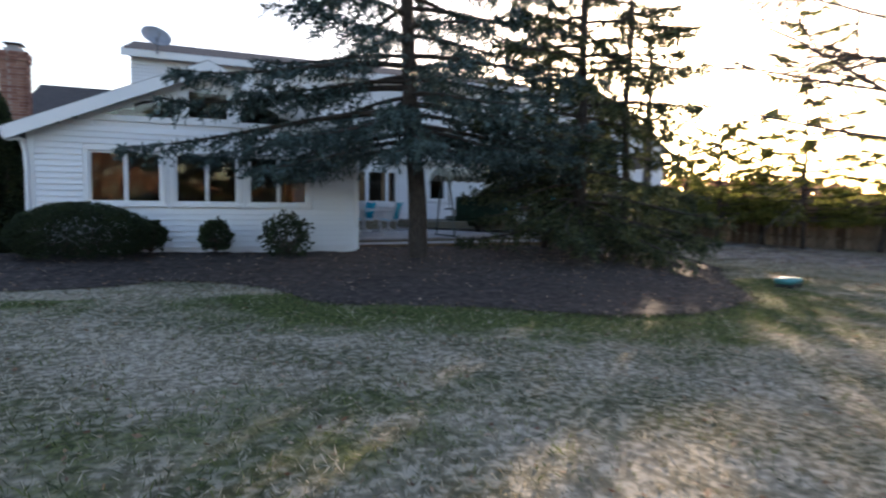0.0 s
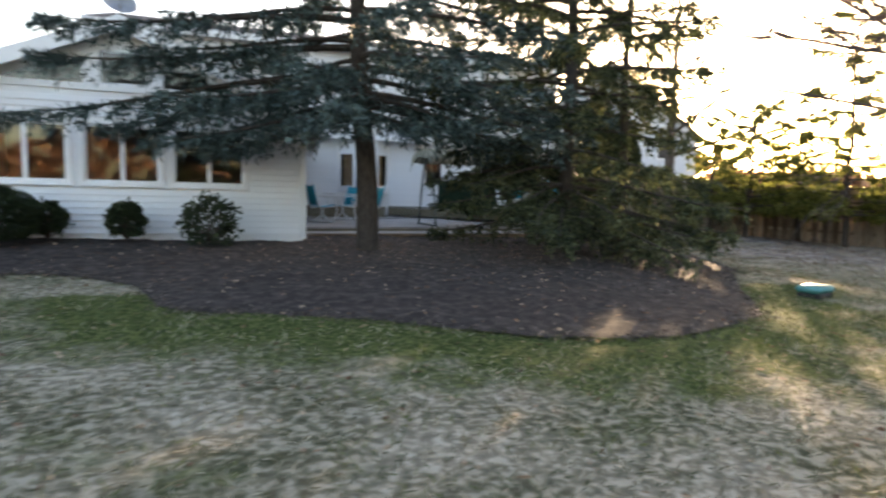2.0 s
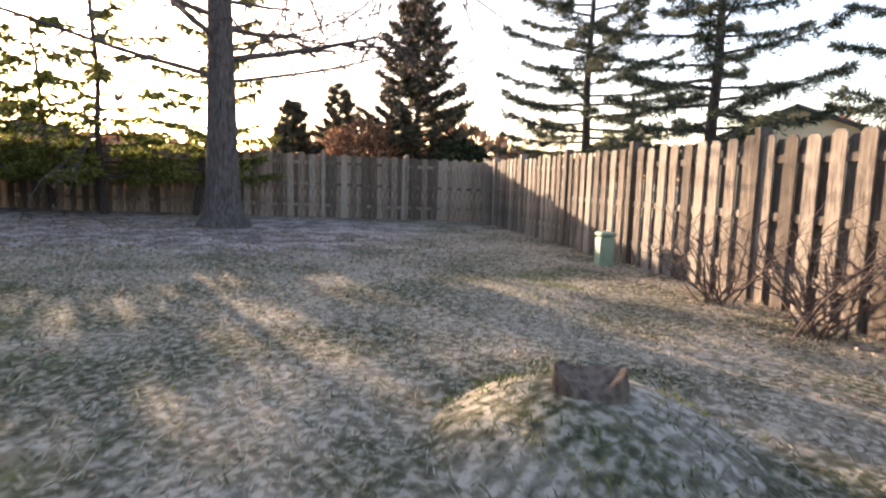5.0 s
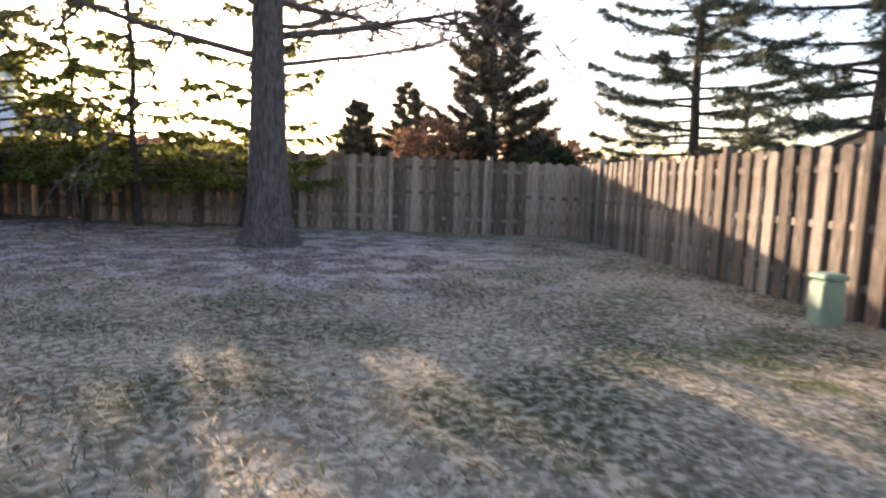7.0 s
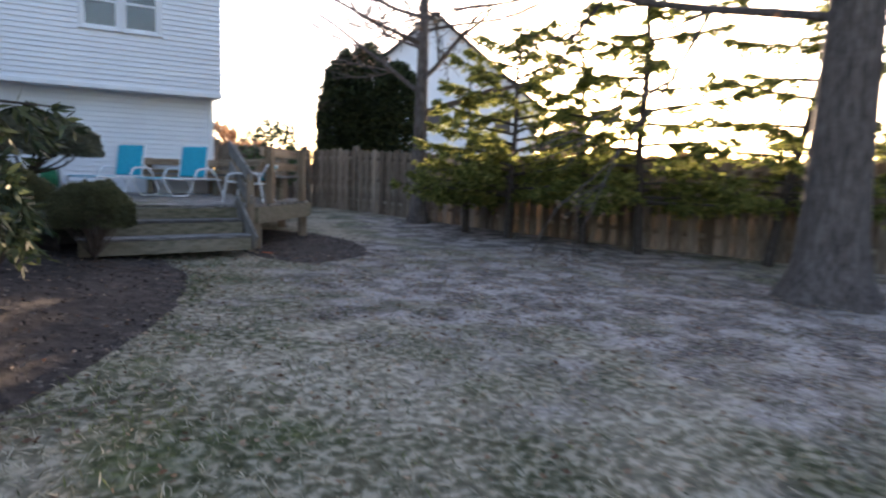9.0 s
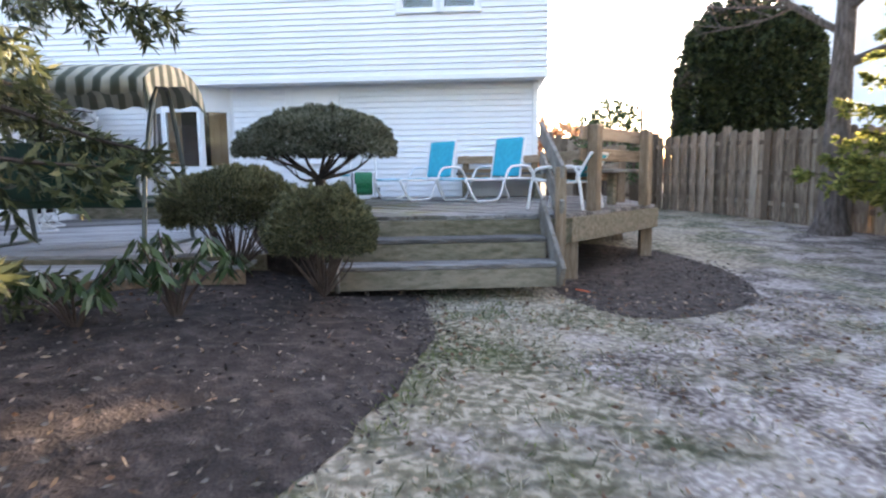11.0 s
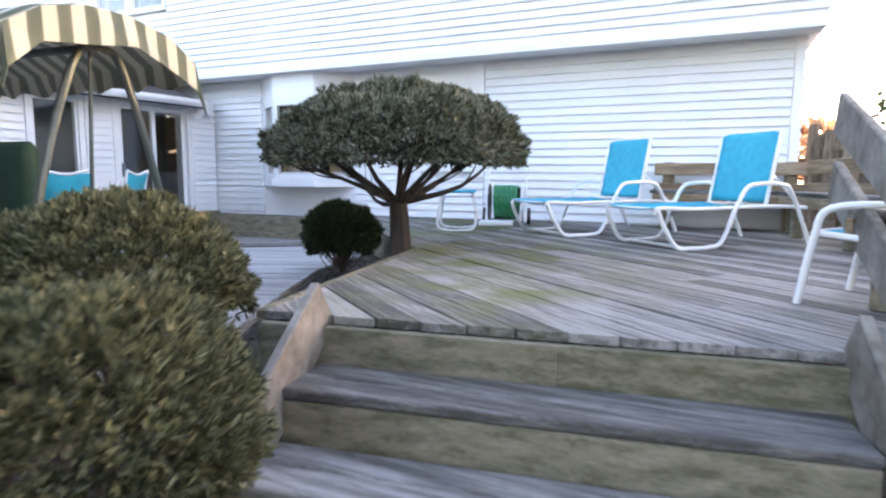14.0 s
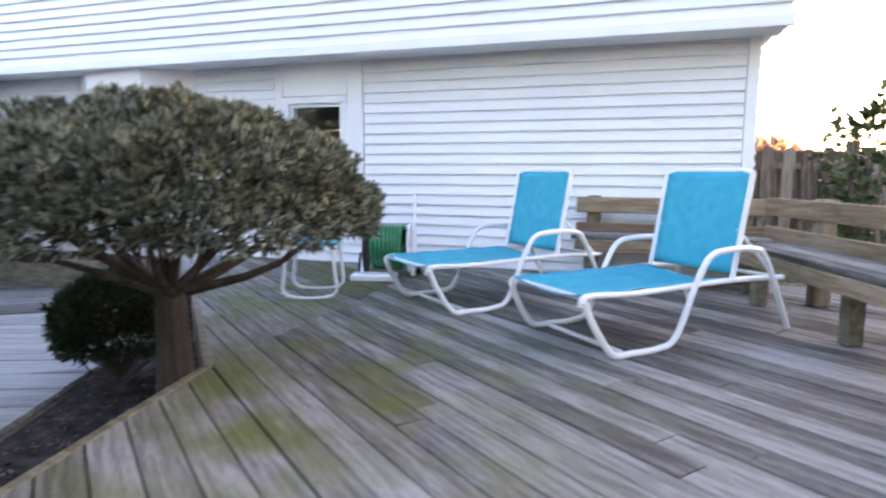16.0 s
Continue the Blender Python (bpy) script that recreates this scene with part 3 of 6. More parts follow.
# bay window: three canted lights under a white head
bay = thing("window_2", 4.46, YW, 0, label="white canted bay window with three dark panes", category="window", kind="structure")
hw, fw, out = .8, .3, .3
bpts = [(-hw, 0), (-fw - .06, -out), (fw + .06, -out), (hw, 0)]
for z0, z1, g, nm in ((1.12, 1.24, .05, "window_sill"), (2.40, 2.79, .02, "head_board")):
    bm = bmesh.new()
    prism(bm, [(-hw - g, .0), (-fw - .06 - g, -out - g), (fw + .06 + g, -out - g), (hw + g, .0)], z0, z1)
    part(nm, bm, M_TRIM, bay)
for (ax, ay), (bx, by) in zip(bpts, bpts[1:]):
    L = math.hypot(bx - ax, by - ay)
    m = Matrix.Translation((ax, ay, 0)) @ Matrix.Rotation(math.atan2(by - ay, bx - ax), 4, 'Z')
    bm = bmesh.new()
    for lo, hi in (((0, -.02, 1.24), (.06, .05, 2.4)), ((L - .06, -.02, 1.24), (L, .05, 2.4)), ((.06, -.018, 1.24), (L - .06, .05, 1.31)), ((.06, -.018, 2.33), (L - .06, .05, 2.4))):
        box(bm, lo, hi, m, .003)
    part("window_frame", bm, M_TRIM, bay)
    bm = bmesh.new()
    box(bm, (.06, .01, 1.31), (L - .06, .014, 2.33), m)
    part("pane", bm, M_GLASS, bay).visible_shadow = False
for dx in (-.62, .30):
    bm = bmesh.new()
    for k in range(5):
        box(bm, (dx + k * .07, .17 + .02 * (k % 2), 1.3), (dx + k * .07 + .068, .19 + .02 * (k % 2), 2.4))
    part("curtain", bm, M_WARM, bay)

# upper storey, overhanging
UL, UR = -3.0, 11.15
FU = Matrix.Translation((UL, YO, 0))
UW = [(8.62, 9.22), (9.34, 9.94)], [(0.42, 1.12), (1.28, 1.98)]
uh = [(a - UL, b - UL, 3.98, 5.0) for g in UW for a, b in g]
wall_body("wall_upper", FU, UR - UL, 2.83, 5.55, uh, house)
siding(house, FU, UR - UL, 2.86, 5.5, [(a - .09, b + .09, c - .1, d + .09) for a, b, c, d in uh])
for g, n in zip(UW, ("window_3", "window_4")):
    for a, b in g:
        window(FU, a - UL, b - UL, 3.98, 5.0, 1, n, "white double-hung upper window", rail=True)
bm = bmesh.new()
box(bm, (UL, YO - .002, 2.79), (UR, YW, 2.83))
part("soffit", bm, M_TRIM, house)
bm = bmesh.new()
box(bm, (UL, YO - .05, 2.78), (UR + .03, YO - .003, 2.87), bevel=.004)
part("band_board", bm, M_TRIM, house)
for x in (UR, UL):
    m = Matrix.Translation((x, YO, 0)) @ pose(0, 0, 0, 0, 0, 90) if x == UR else Matrix.Translation((x, YO + 8.5, 0)) @ pose(0, 0, 0, 0, 0, -90)
    wall_body("wall_side", m, 8.5, 2.83, 5.55, [], house)
    siding(house, m, 8.5, 2.86, 5.5, [])
gable_roof("roof", UL, UR, YO, YO + 8.5, 5.55, 6.75, 'x', house, over=.25)
bm = bmesh.new()
for x in (UL + .1, UR - .1):
    vs = [bm.verts.new((x, y, z)) for y, z in ((YO, 5.5), (YO + 8.5, 5.5), (YO + 4.25, 6.7))]
    bm.faces.new(vs)
bmesh.ops.solidify(bm, geom=bm.faces[:], thickness=.1)
part("gable_wall", bm, M_SIDING, house)
# added dark sheets for unseen rooms; they stop light showing through the windows
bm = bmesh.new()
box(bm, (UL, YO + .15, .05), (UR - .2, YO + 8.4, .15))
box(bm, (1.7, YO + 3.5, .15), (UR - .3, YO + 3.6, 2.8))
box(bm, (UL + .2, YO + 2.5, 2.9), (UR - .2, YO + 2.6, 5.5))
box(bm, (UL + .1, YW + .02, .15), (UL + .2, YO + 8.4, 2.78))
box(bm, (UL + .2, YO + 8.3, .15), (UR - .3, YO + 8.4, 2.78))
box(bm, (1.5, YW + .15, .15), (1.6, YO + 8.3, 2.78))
part("dark_room_backing", bm, M_ROOM_SHADE, house)
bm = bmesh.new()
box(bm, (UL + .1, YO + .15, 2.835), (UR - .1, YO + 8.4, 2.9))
part("upper_floor", bm, M_ROOM_SHADE, house)

# ---- sunroom ----
SL, SR, SY, EAVE, RIDGE = -3.9, 1.66, 10.86, 2.42, 3.62
SC = (SL + SR) / 2
sun_room = thing("sunroom", 0, 0, 0, label="white sided sunroom wing with gable windows and dark roof", category="sunroom", kind="structure")
FS = Matrix.Translation((SL, SY, 0))
WL = SR - SL


def rake(z):
    if z <= EAVE:
        return 0, WL
    k = (z - EAVE) / (RIDGE - EAVE) * WL / 2
    return k, WL - k


PAIRS = [(.84, 1.97), (2.20, 3.27), (3.48, 4.57)]
holes = [(a, b, 1.2, 2.1) for a, b in PAIRS]
gw = [(WL / 2 + a, WL / 2 + b, z0, z1) for a, b, z0, z1 in ((-.33, .33, 2.76, 3.24), (-1.7, -.57, 2.72, 2.86), (.57, 1.7, 2.72, 2.86), (-1.23, -.57, 2.86, 3.02), (.57, 1.23, 2.86, 3.02))]
wall_body("wall_gable", FS, WL, .15, RIDGE, holes + gw, sun_room, limits=rake, steps=24)
siding(sun_room, FS, WL, .38, RIDGE - .05, [(a - .09, b + .09, c - .1, d + .09) for a, b, c, d in holes] + [(WL / 2 - 1.86, WL / 2 + 1.86, 2.6, 3.4)], limits=rake)
for k, (a, b) in enumerate(PAIRS):
    window(FS, a, b, 1.2, 2.1, 2, "window_5", "pair of tall sunroom panes in white frame")
gwin = thing("window_6", 0, 0, 0, label="gable window with peaked centre light and sloping side lights", category="window", kind="structure")
gwin.matrix_basis = FS


def pane_poly(parent, pts, y, th, material, name):
    bm = bmesh.new()
    lo, hi = [bm.verts.new((x, y, z)) for x, z in pts], [bm.verts.new((x, y + th, z)) for x, z in pts]
    bm.faces.new(lo)
    bm.faces.new(hi[::-1])
    for i in range(len(pts)):
        j = (i + 1) % len(pts)
        bm.faces.new((lo[j], lo[i], hi[i], hi[j]))
    return part(name, bm, material, parent)


c = WL / 2
slope = (RIDGE - EAVE) / c
for pts in ([(c - .33, 2.76), (c + .33, 2.76), (c + .33, 3.2), (c, 3.2 + .33 * slope * .75), (c - .33, 3.2)],
            [(c - .57, 2.72), (c - .57, 3.1), (c - 1.7, 2.74), (c - 1.7, 2.72)], [(c + .57, 2.72), (c + 1.7, 2.72), (c + 1.7, 2.74), (c + .57, 3.1)]):
    pane_poly(gwin, pts, -.012, .012, M_GLASS, "pane").visible_shadow = False
bm = bmesh.new()
for lo, hi in (((c - .57, -.04, 2.66), (c - .33, 0, 3.2)), ((c + .33, -.04, 2.66), (c + .57, 0, 3.2)), ((c - 1.85, -.038, 2.62), (c + 1.85, 0, 2.72))):
    box(bm, lo, hi, bevel=.004)
for s in (-1, 1):
    bar(bm, (c + s * 1.95, -.02, 2.70), (c, -.02, 2.70 + 1.95 * slope + .02), .04, .17)
part("window_frame", bm, M_TRIM, gwin)
bm = bmesh.new()
for x in (0, WL):
    box(bm, (x - .05, -.035, .3), (x + .05, .05, EAVE - .05), FS, .004)
part("corner_board", bm, M_TRIM, sun_room)
# side wall on the deck with window and sliding door
SPLAY = .95
DEPTH = YW - SY
MS = Matrix.Translation((SR, SY, 0)) @ pose(0, 0, 0, 0, 0, 90 - math.degrees(math.atan2(SPLAY, DEPTH)))


def splayed(ob):
    """Eases the deck side of a roof part outwards towards the house."""
    for v_ in ob.data.vertices:
        k = (v_.co.x - SC) / (SR - SC)
        if k > 0:
            v_.co.x += SPLAY * (v_.co.y - SY) / DEPTH * min(k, 1)


dh = (17.50 - SY, 18.60 - SY, .40, 2.30)
sw = [(16.38 - SY, 16.95 - SY, 1.22, 2.28), (14.6 - SY, 15.7 - SY, 1.22, 2.28), (12.2 - SY, 13.6 - SY, 1.22, 2.28)]
wall_body("wall_deck_side", MS, DEPTH, .15, EAVE + .03, [dh] + sw, sun_room)
siding(sun_room, MS, DEPTH, .4, EAVE, [(a - .09, b + .09, c0 - .1, d + .09) for a, b, c0, d in [dh] + sw])
for a, b, c0, d in sw:
    window(MS, a, b, c0, d, 1, "window_7", "white framed sunroom side window")
door = thing("door_1", 0, 0, 0, label="closed sliding glass patio door in white frame", category="door", kind="structure")
door.matrix_basis = MS
a, b, z0, z1 = dh
bm = bmesh.new()
for lo, hi in (((a - .09, -.04, z0), (a, .06, z1 + .08)), ((b, -.04, z0), (b + .09, .06, z1 + .08)), ((a, -.038, z1), (b, .06, z1 + .08)), ((a, -.05, z0 - .03), (b, .08, z0 + .03))):
    box(bm, lo, hi, bevel=.004)
part("door_frame", bm, M_TRIM, door)
for lo, hi, y in ((a, (a + b) / 2 + .03, .005), ((a + b) / 2 - .03, b, .035)):
    bm = bmesh.new()
    for q, r in (((lo, y, z0 + .03), (lo + .06, y + .028, z1)), ((hi - .06, y, z0 + .03), (hi, y + .028, z1)), ((lo + .06, y, z0 + .03), (hi - .06, y + .028, z0 + .13)), ((lo + .06, y, z1 - .07), (hi - .06, y + .028, z1))):
        box(bm, q, r)
    leaf = part("door_leaf", bm, M_TRIM, door)
    bm = bmesh.new()
    box(bm, (lo + .06, y + .012, z0 + .13), (hi - .06, y + .016, z1 - .07))
    part("pane", bm, M_GLASS, leaf).visible_shadow = False
bm = bmesh.new()
box(bm, (a + .02, -.045, 1.25), (a + .05, -.005, 1.45), bevel=.005)
part("door_handle", bm, M_GREYMETAL, door)
MW = Matrix.Translation((SL, YW, 0)) @ pose(0, 0, 0, 0, 0, -90)
wall_body("wall_west", MW, DEPTH, .15, EAVE, [], sun_room)
siding(sun_room, MW, DEPTH, .4, EAVE, [])
splayed(gable_roof("roof", SL, SR, SY, YO - .06, EAVE + .02, RIDGE + .02, 'y', sun_room, over=.28))
# added floor and sheets behind the sunroom glass, coloured as unlit room
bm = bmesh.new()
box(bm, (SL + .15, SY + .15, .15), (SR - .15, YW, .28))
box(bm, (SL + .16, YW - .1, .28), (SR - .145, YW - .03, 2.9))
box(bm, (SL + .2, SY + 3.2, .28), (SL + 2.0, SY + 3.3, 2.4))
part("dark_room_backing", bm, M_ROOM_SHADE, sun_room)
bm = bmesh.new()
for k in range(9):
    box(bm, (SR - .45 - .03 * (k % 2), SY + 7.0 + k * .05, .5), (SR - .43 - .03 * (k % 2), SY + 7.048 + k * .05, 2.3))
part("curtain", bm, M_WARM, sun_room)
# gutters
for y0, y1, x in ((SY - .25, YO - .1, SR + .33), (SY - .25, YO - .1, SL - .33)):
    bm = bmesh.new()
    zz = EAVE - .08
    prof = [(-.05, .1), (-.05, .0), (.04, .0), (.07, .05), (.07, .1), (.055, .1), (.055, .055), (.035, .015), (-.035, .015), (-.035, .1)]
    s = 1 if x > 0 else -1
    va = [bm.verts.new((x + s * p, y0, zz + q)) for p, q in prof]
    vb = [bm.verts.new((x + s * p, y1, zz + q)) for p, q in prof]
    for i in range(len(prof)):
        j = (i + 1) % len(prof)
        bm.faces.new((va[i], va[j], vb[j], vb[i]))
    bm.faces.new(va)
    bm.faces.new(vb[::-1])
    splayed(part("gutter", bm, M_TRIM, sun_room))
bm = bmesh.new()
tube(bm, curve([(SL - .33, SY - .2, EAVE - .06), (SL - .28, SY - .2, EAVE - .2), (SL - .06, SY - .06, EAVE - .36), (SL - .06, SY - .06, .3)], 4), .04, 8)
part("downspout", bm, M_TRIM, sun_room)
bm = bmesh.new()
for k in (-1, 1):
    tube(bm, [(SR + 1.0, 18.75 + .09 * k, 2.3), (SR + 1.1, 18.75 + .13 * k, 2.22)], .05, 10, .06)
part("flood_light", bm, M_TRIM, sun_room)

# ---- west wing and chimney ----
wing = thing("west_wing", 0, 0, 0, label="low west wing with white walls and dark roof", category="house wing", kind="structure")
mw = Matrix.Translation((-5.7, 17.5, 0))
wall_body("wall_wing", mw, 2.3, .1, 3.1, [], wing)
siding(wing, mw, 2.3, .3, 3.1, [])
gable_roof("roof", -5.5, -3.4, 17.5, 25.5, 3.1, 4.75, 'x', wing, over=.3)
chim = thing("chimney", -5.42, 16.9, 0, label="red brick chimney with corbelled top and metal cap", category="chimney", kind="structure")
bm = bmesh.new()
box(bm, (-.27, -.22, .1), (.27, .22, 4.85))
part("core", bm, M_MORTAR, chim)
brick_me = None
for lv in range(30):
    z = 2.6 + lv * .075
    g = .03 if lv > 26 else 0
    for side in range(4):
        hw_, hd = (.285 + g, .235 + g) if side % 2 == 0 else (.235 + g, .285 + g)
        for k in range(3):
            wx = 2 * hw_ / 3 - .01
            if brick_me is None:
                bm = bmesh.new()
                box(bm, (0, 0, 0), (1, .05, .065))
                ob = part("brick", bm, M_BRICK, chim)
                brick_me = ob.data
            else:
                ob = new("brick", brick_me)
                ob.parent = chim
            off = (lv % 2) * .03
            ob.matrix_basis = pose(0, 0, 0, 0, 0, 90 * side) @ Matrix.Translation((-hw_ + k * 2 * hw_ / 3 + off * (k > 0), -hd, z)) @ Matrix.Diagonal((wx, 1, 1, 1))
bm = bmesh.new()
box(bm, (-.2, -.16, 4.85), (.2, .16, 4.93))
box(bm, (-.12, -.12, 4.93), (.12, .12, 5.02))
part("crown", bm, M_MORTAR, chim)
bm = bmesh.new()
box(bm, (-.2, -.2, 5.02), (.2, .2, 5.06), bevel=.01)
part("cap", bm, M_DARKMETAL, chim)
# satellite dish on the upper roof corner
dish = thing("satellite_dish", -2.3, 18.33, 5.64, label="grey satellite dish on a roof-edge mast", category="satellite dish")
bm = bmesh.new()
r = bmesh.ops.create_uvsphere(bm, u_segments=20, v_segments=12, radius=.75)
bmesh.ops.bisect_plane(bm, geom=bm.verts[:] + bm.edges[:] + bm.faces[:], plane_co=(0, 0, -.62), plane_no=(0, 0, 1), clear_outer=True)
bmesh.ops.scale(bm, vec=(1.05, .85, 1), verts=bm.verts)
bmesh.ops.translate(bm, vec=(0, 0, .62), verts=bm.verts)
bmesh.ops.solidify(bm, geom=bm.faces[:], thickness=.02)
bmesh.ops.transform(bm, matrix=pose(0, 0, .35, 60, 0, 25), verts=bm.verts)
part("reflector", bm, M_DISH, dish, smooth=True)
bm = bmesh.new()
tube(bm, [(0, .1, -.15), (0, .05, .1), (0, 0, .3)], .025, 8)
part("mast", bm, M_GREYMETAL, dish)
bm = bmesh.new()
tube(bm, [(0, -.02, .1), (.05, -.3, .18), (.1, -.45, .35)], .015, 6)
part("feed_arm", bm, M_GREYMETAL, dish)


# ---- fences ----
FD = Vector((.926, .377, 0)).normalized()
FN = Vector((-FD.y, FD.x, 0))
CORNER = Vector((22.5, 3.7, 0))


def fence_run(start, d, length, side, posts, group, label):
    """A board-on-board fence from start along d, its front boards on the given side."""
    f = thing("fence", 0, 0, 0, label=label, category="fence", group=group)
    ang = math.atan2(d.y, d.x)
    bms = {}
    def put(name, key, lo, hi, x, y, z, bev=.006, dog=False):
        if key not in bms:
            bm = bmesh.new()
            if dog:
                w, t, h = hi[0] - lo[0], hi[1] - lo[1], hi[2]
                pr = [(-w / 2, -.15), (w / 2, -.15), (w / 2, h - .04), (w / 2 - .035, h), (-w / 2 + .035, h), (-w / 2, h - .04)]
                a, b = [bm.verts.new((p, -t / 2, q)) for p, q in pr], [bm.verts.new((p, t / 2, q)) for p, q in pr]
                bm.faces.new(a)
                bm.faces.new(b[::-1])
                for i in range(6):
                    bm.faces.new((a[(i + 1) % 6], a[i], b[i], b[(i + 1) % 6]))
            else:
                box(bm, lo, hi, bevel=bev)
            ob = part(name, bm, M_FENCE, f)
            bms[key] = ob.data
        else:
            ob = new(name, bms[key])
            ob.parent = f
        p = start + d * x
        ob.matrix_basis = pose(p.x, p.y, gz(p.x, p.y) + z, 0, random.uniform(-.6, .6) if dog else 0, math.degrees(ang)) @ Matrix.Translation((0, y, 0))
    for x in posts:
        put("post", "post", (-.05, -.075, -.1), (.05, .078, 1.9), x, 0, 0)
    ends = [0.0] + [p for p in posts if .3 < p < length - .3] + [length]
    for a, b in zip(ends, ends[1:]):
        for z in (.35, .95, 1.55):
            pa, pb = start + d * a, start + d * b
            bm = bmesh.new()
            bar(bm, (pa.x, pa.y, gz(pa.x, pa.y) + z), (pb.x, pb.y, gz(pb.x, pb.y) + z), .036, .085, 0)
            part("rail", bm, M_FENCE, f)
    x = .1
    while x < length - .05:
        j = random.uniform(-.008, .008)
        put("board", "b%d" % random.randrange(3), (-.085, -.009, 0), (.085, .009, 1.80 + random.uniform(-.015, .02)), x + j, side * .032, random.uniform(-.02, .02), dog=True)
        if x + .147 < length:
            put("board", "c", (-.115, -.009, 0), (.115, .009, 1.79), x + .147 + j, -side * .032, -.03, dog=True)
        x += .295
    return f


fence_run(CORNER - FD * 21, FD, 21, 1, [21 - p for p in (0, 1.1, 3.48, 6.28, 8.85, 11.6, 14.3, 17.0, 19.7)][::-1], "yard fence",
          "weathered cedar board fence along the side of the yard")
fence_run(CORNER, FN, 21.6, 1, [2.4 * k for k in range(1, 9)] + [21.6], "yard fence", "shaded weathered wooden fence across the back of the yard")
BC = CORNER + FN * 21.6
fence_run(BC, -FD, 3.0, 1, [1.5, 3.0], "yard fence", "dark weathered fence closing the yard beside the house")


# ---- deck ----
def boards(parent, polys, d, z, th, material, width=.14, gap=.009, joints=False):
    """Deck boards along d, cut to the polygons."""
    n = (-d[1], d[0])
    for poly in polys:
        vals = [p[0] * n[0] + p[1] * n[1] for p in poly]
        k = math.floor(min(vals) / width)
        while k * width < max(vals):
            c0, c1 = k * width + gap / 2, (k + 1) * width - gap / 2
            q = clip(clip(list(poly), n, c1), (-n[0], -n[1]), -c0)
            k += 1
            q = [p for i, p in enumerate(q) if math.dist(p, q[i - 1]) > .004]
            if len(q) < 3:
                continue
            ex = [p[0] * d[0] + p[1] * d[1] for p in q]
            if max(ex) - min(ex) < .02:
                continue
            cuts = [min(ex)]
            while joints and cuts[-1] + 3.6 < max(ex):
                cuts.append(cuts[-1] + random.uniform(1.3, 3.2))
            for e0, e1 in zip(cuts, cuts[1:] + [max(ex)]):
                w = clip(clip(list(q), d, e1 - .002), (-d[0], -d[1]), -e0 - .002)
                if len(w) < 3:
                    continue
                o = w[0]
                bm = bmesh.new()
                dz = random.uniform(-.003, .003)
                ang = math.atan2(d[1], d[0])
                ca, sa = math.cos(-ang), math.sin(-ang)
                prism(bm, [((p[0] - o[0]) * ca - (p[1] - o[1]) * sa, (p[0] - o[0]) * sa + (p[1] - o[1]) * ca) for p in w], -th, dz)
                b = part("deck_board", bm, material, parent)
                b.matrix_basis = pose(o[0], o[1], z, 0, 0, math.degrees(ang))


ST_L, ST_R = Vector((8.86, 13.55, 0)), Vector((10.62, 13.83, 0))
SD = (ST_R - ST_L).normalized()
SN = Vector((SD.y, -SD.x, 0))
deck = thing("upper_deck", 0, 0, 0, label="weathered grey timber deck with mossy boards", category="deck", kind="structure")
A0, A1, A2, A3, A4 = (8.12, 15.78), (8.54, 13.50), (9.75, 13.69), (10.95, 13.88), (12.25, 15.7)
P1 = [A0, A1, A2, A3, A4, (12.25, YW - .03), (8.12, YW - .03)]
P2 = [A0, (8.12, YW - .03), (5.3, YW - .03), (6.83, 17.2)]
boards(deck, [P1, P2], (.776, -.631), DECK_Z, .036, M_DECK, joints=True)
for (ax, ay), (bx, by) in ((A0, A1), ((6.83, 17.2), A0)):
    bm = bmesh.new()
    v = Vector((bx - ax, by - ay, 0)).normalized()
    o = Vector((v.y, -v.x, 0)) * .02
    bar(bm, (ax + o.x, ay + o.y, DECK_Z - .014), (bx + o.x, by + o.y, DECK_Z - .014), .045, .036)
    part("edge_trim", bm, M_MOSSY, deck)
rim = [A1, A2, A3, A4, (12.25, YW - .05)]
for (ax, ay), (bx, by) in list(zip(rim, rim[1:])) + [((6.83, 17.2), A0), (A0, A1), ((5.3, YW - .05), (6.83, 17.2))]:
    bm = bmesh.new()
    v = Vector((bx - ax, by - ay, 0)).normalized()
    o = Vector((v.y, -v.x, 0)) * .022
    bar(bm, (ax + o.x, ay + o.y, DECK_Z - .04 - .12), (bx + o.x, by + o.y, DECK_Z - .04 - .12), .038, .24)
    part("rim_joist", bm, M_MOSSY, deck)
for x, y in ((12.15, 15.75), (11.0, 14.1), (12.15, 17.4), (10.9, 15.8), (9.2, 14.3)):
    bm = bmesh.new()
    box(bm, (x - .07, y - .07, gz(x, y) - .1), (x + .07, y + .07, DECK_Z - .04), bevel=.006)
    part("deck_post", bm, M_POSTWOOD, deck)

low = thing("lower_deck", 0, 0, 0, label="pale weathered lower timber deck beside the house", category="deck", kind="structure")
L1 = [(1.72, 12.9), (7.0, 13.35), (7.95, 13.7), (7.35, 14.9), (6.75, 16.3)]
L2 = [(1.72, 12.9), (6.75, 16.3), (6.62, 17.25), (5.45, 17.72), (1.72, 14.9)]
L3 = [(1.72, 14.9), (5.45, 17.72), (6.62, 17.25), (5.2, YW - .1), (1.72, YW - .1)]
boards(low, [L1, L2], (.93, .367), LOW_Z, .036, M_DECKL)
boards(low, [L3], (.80, .60), LOW_Z + .004, .036, M_DECK)
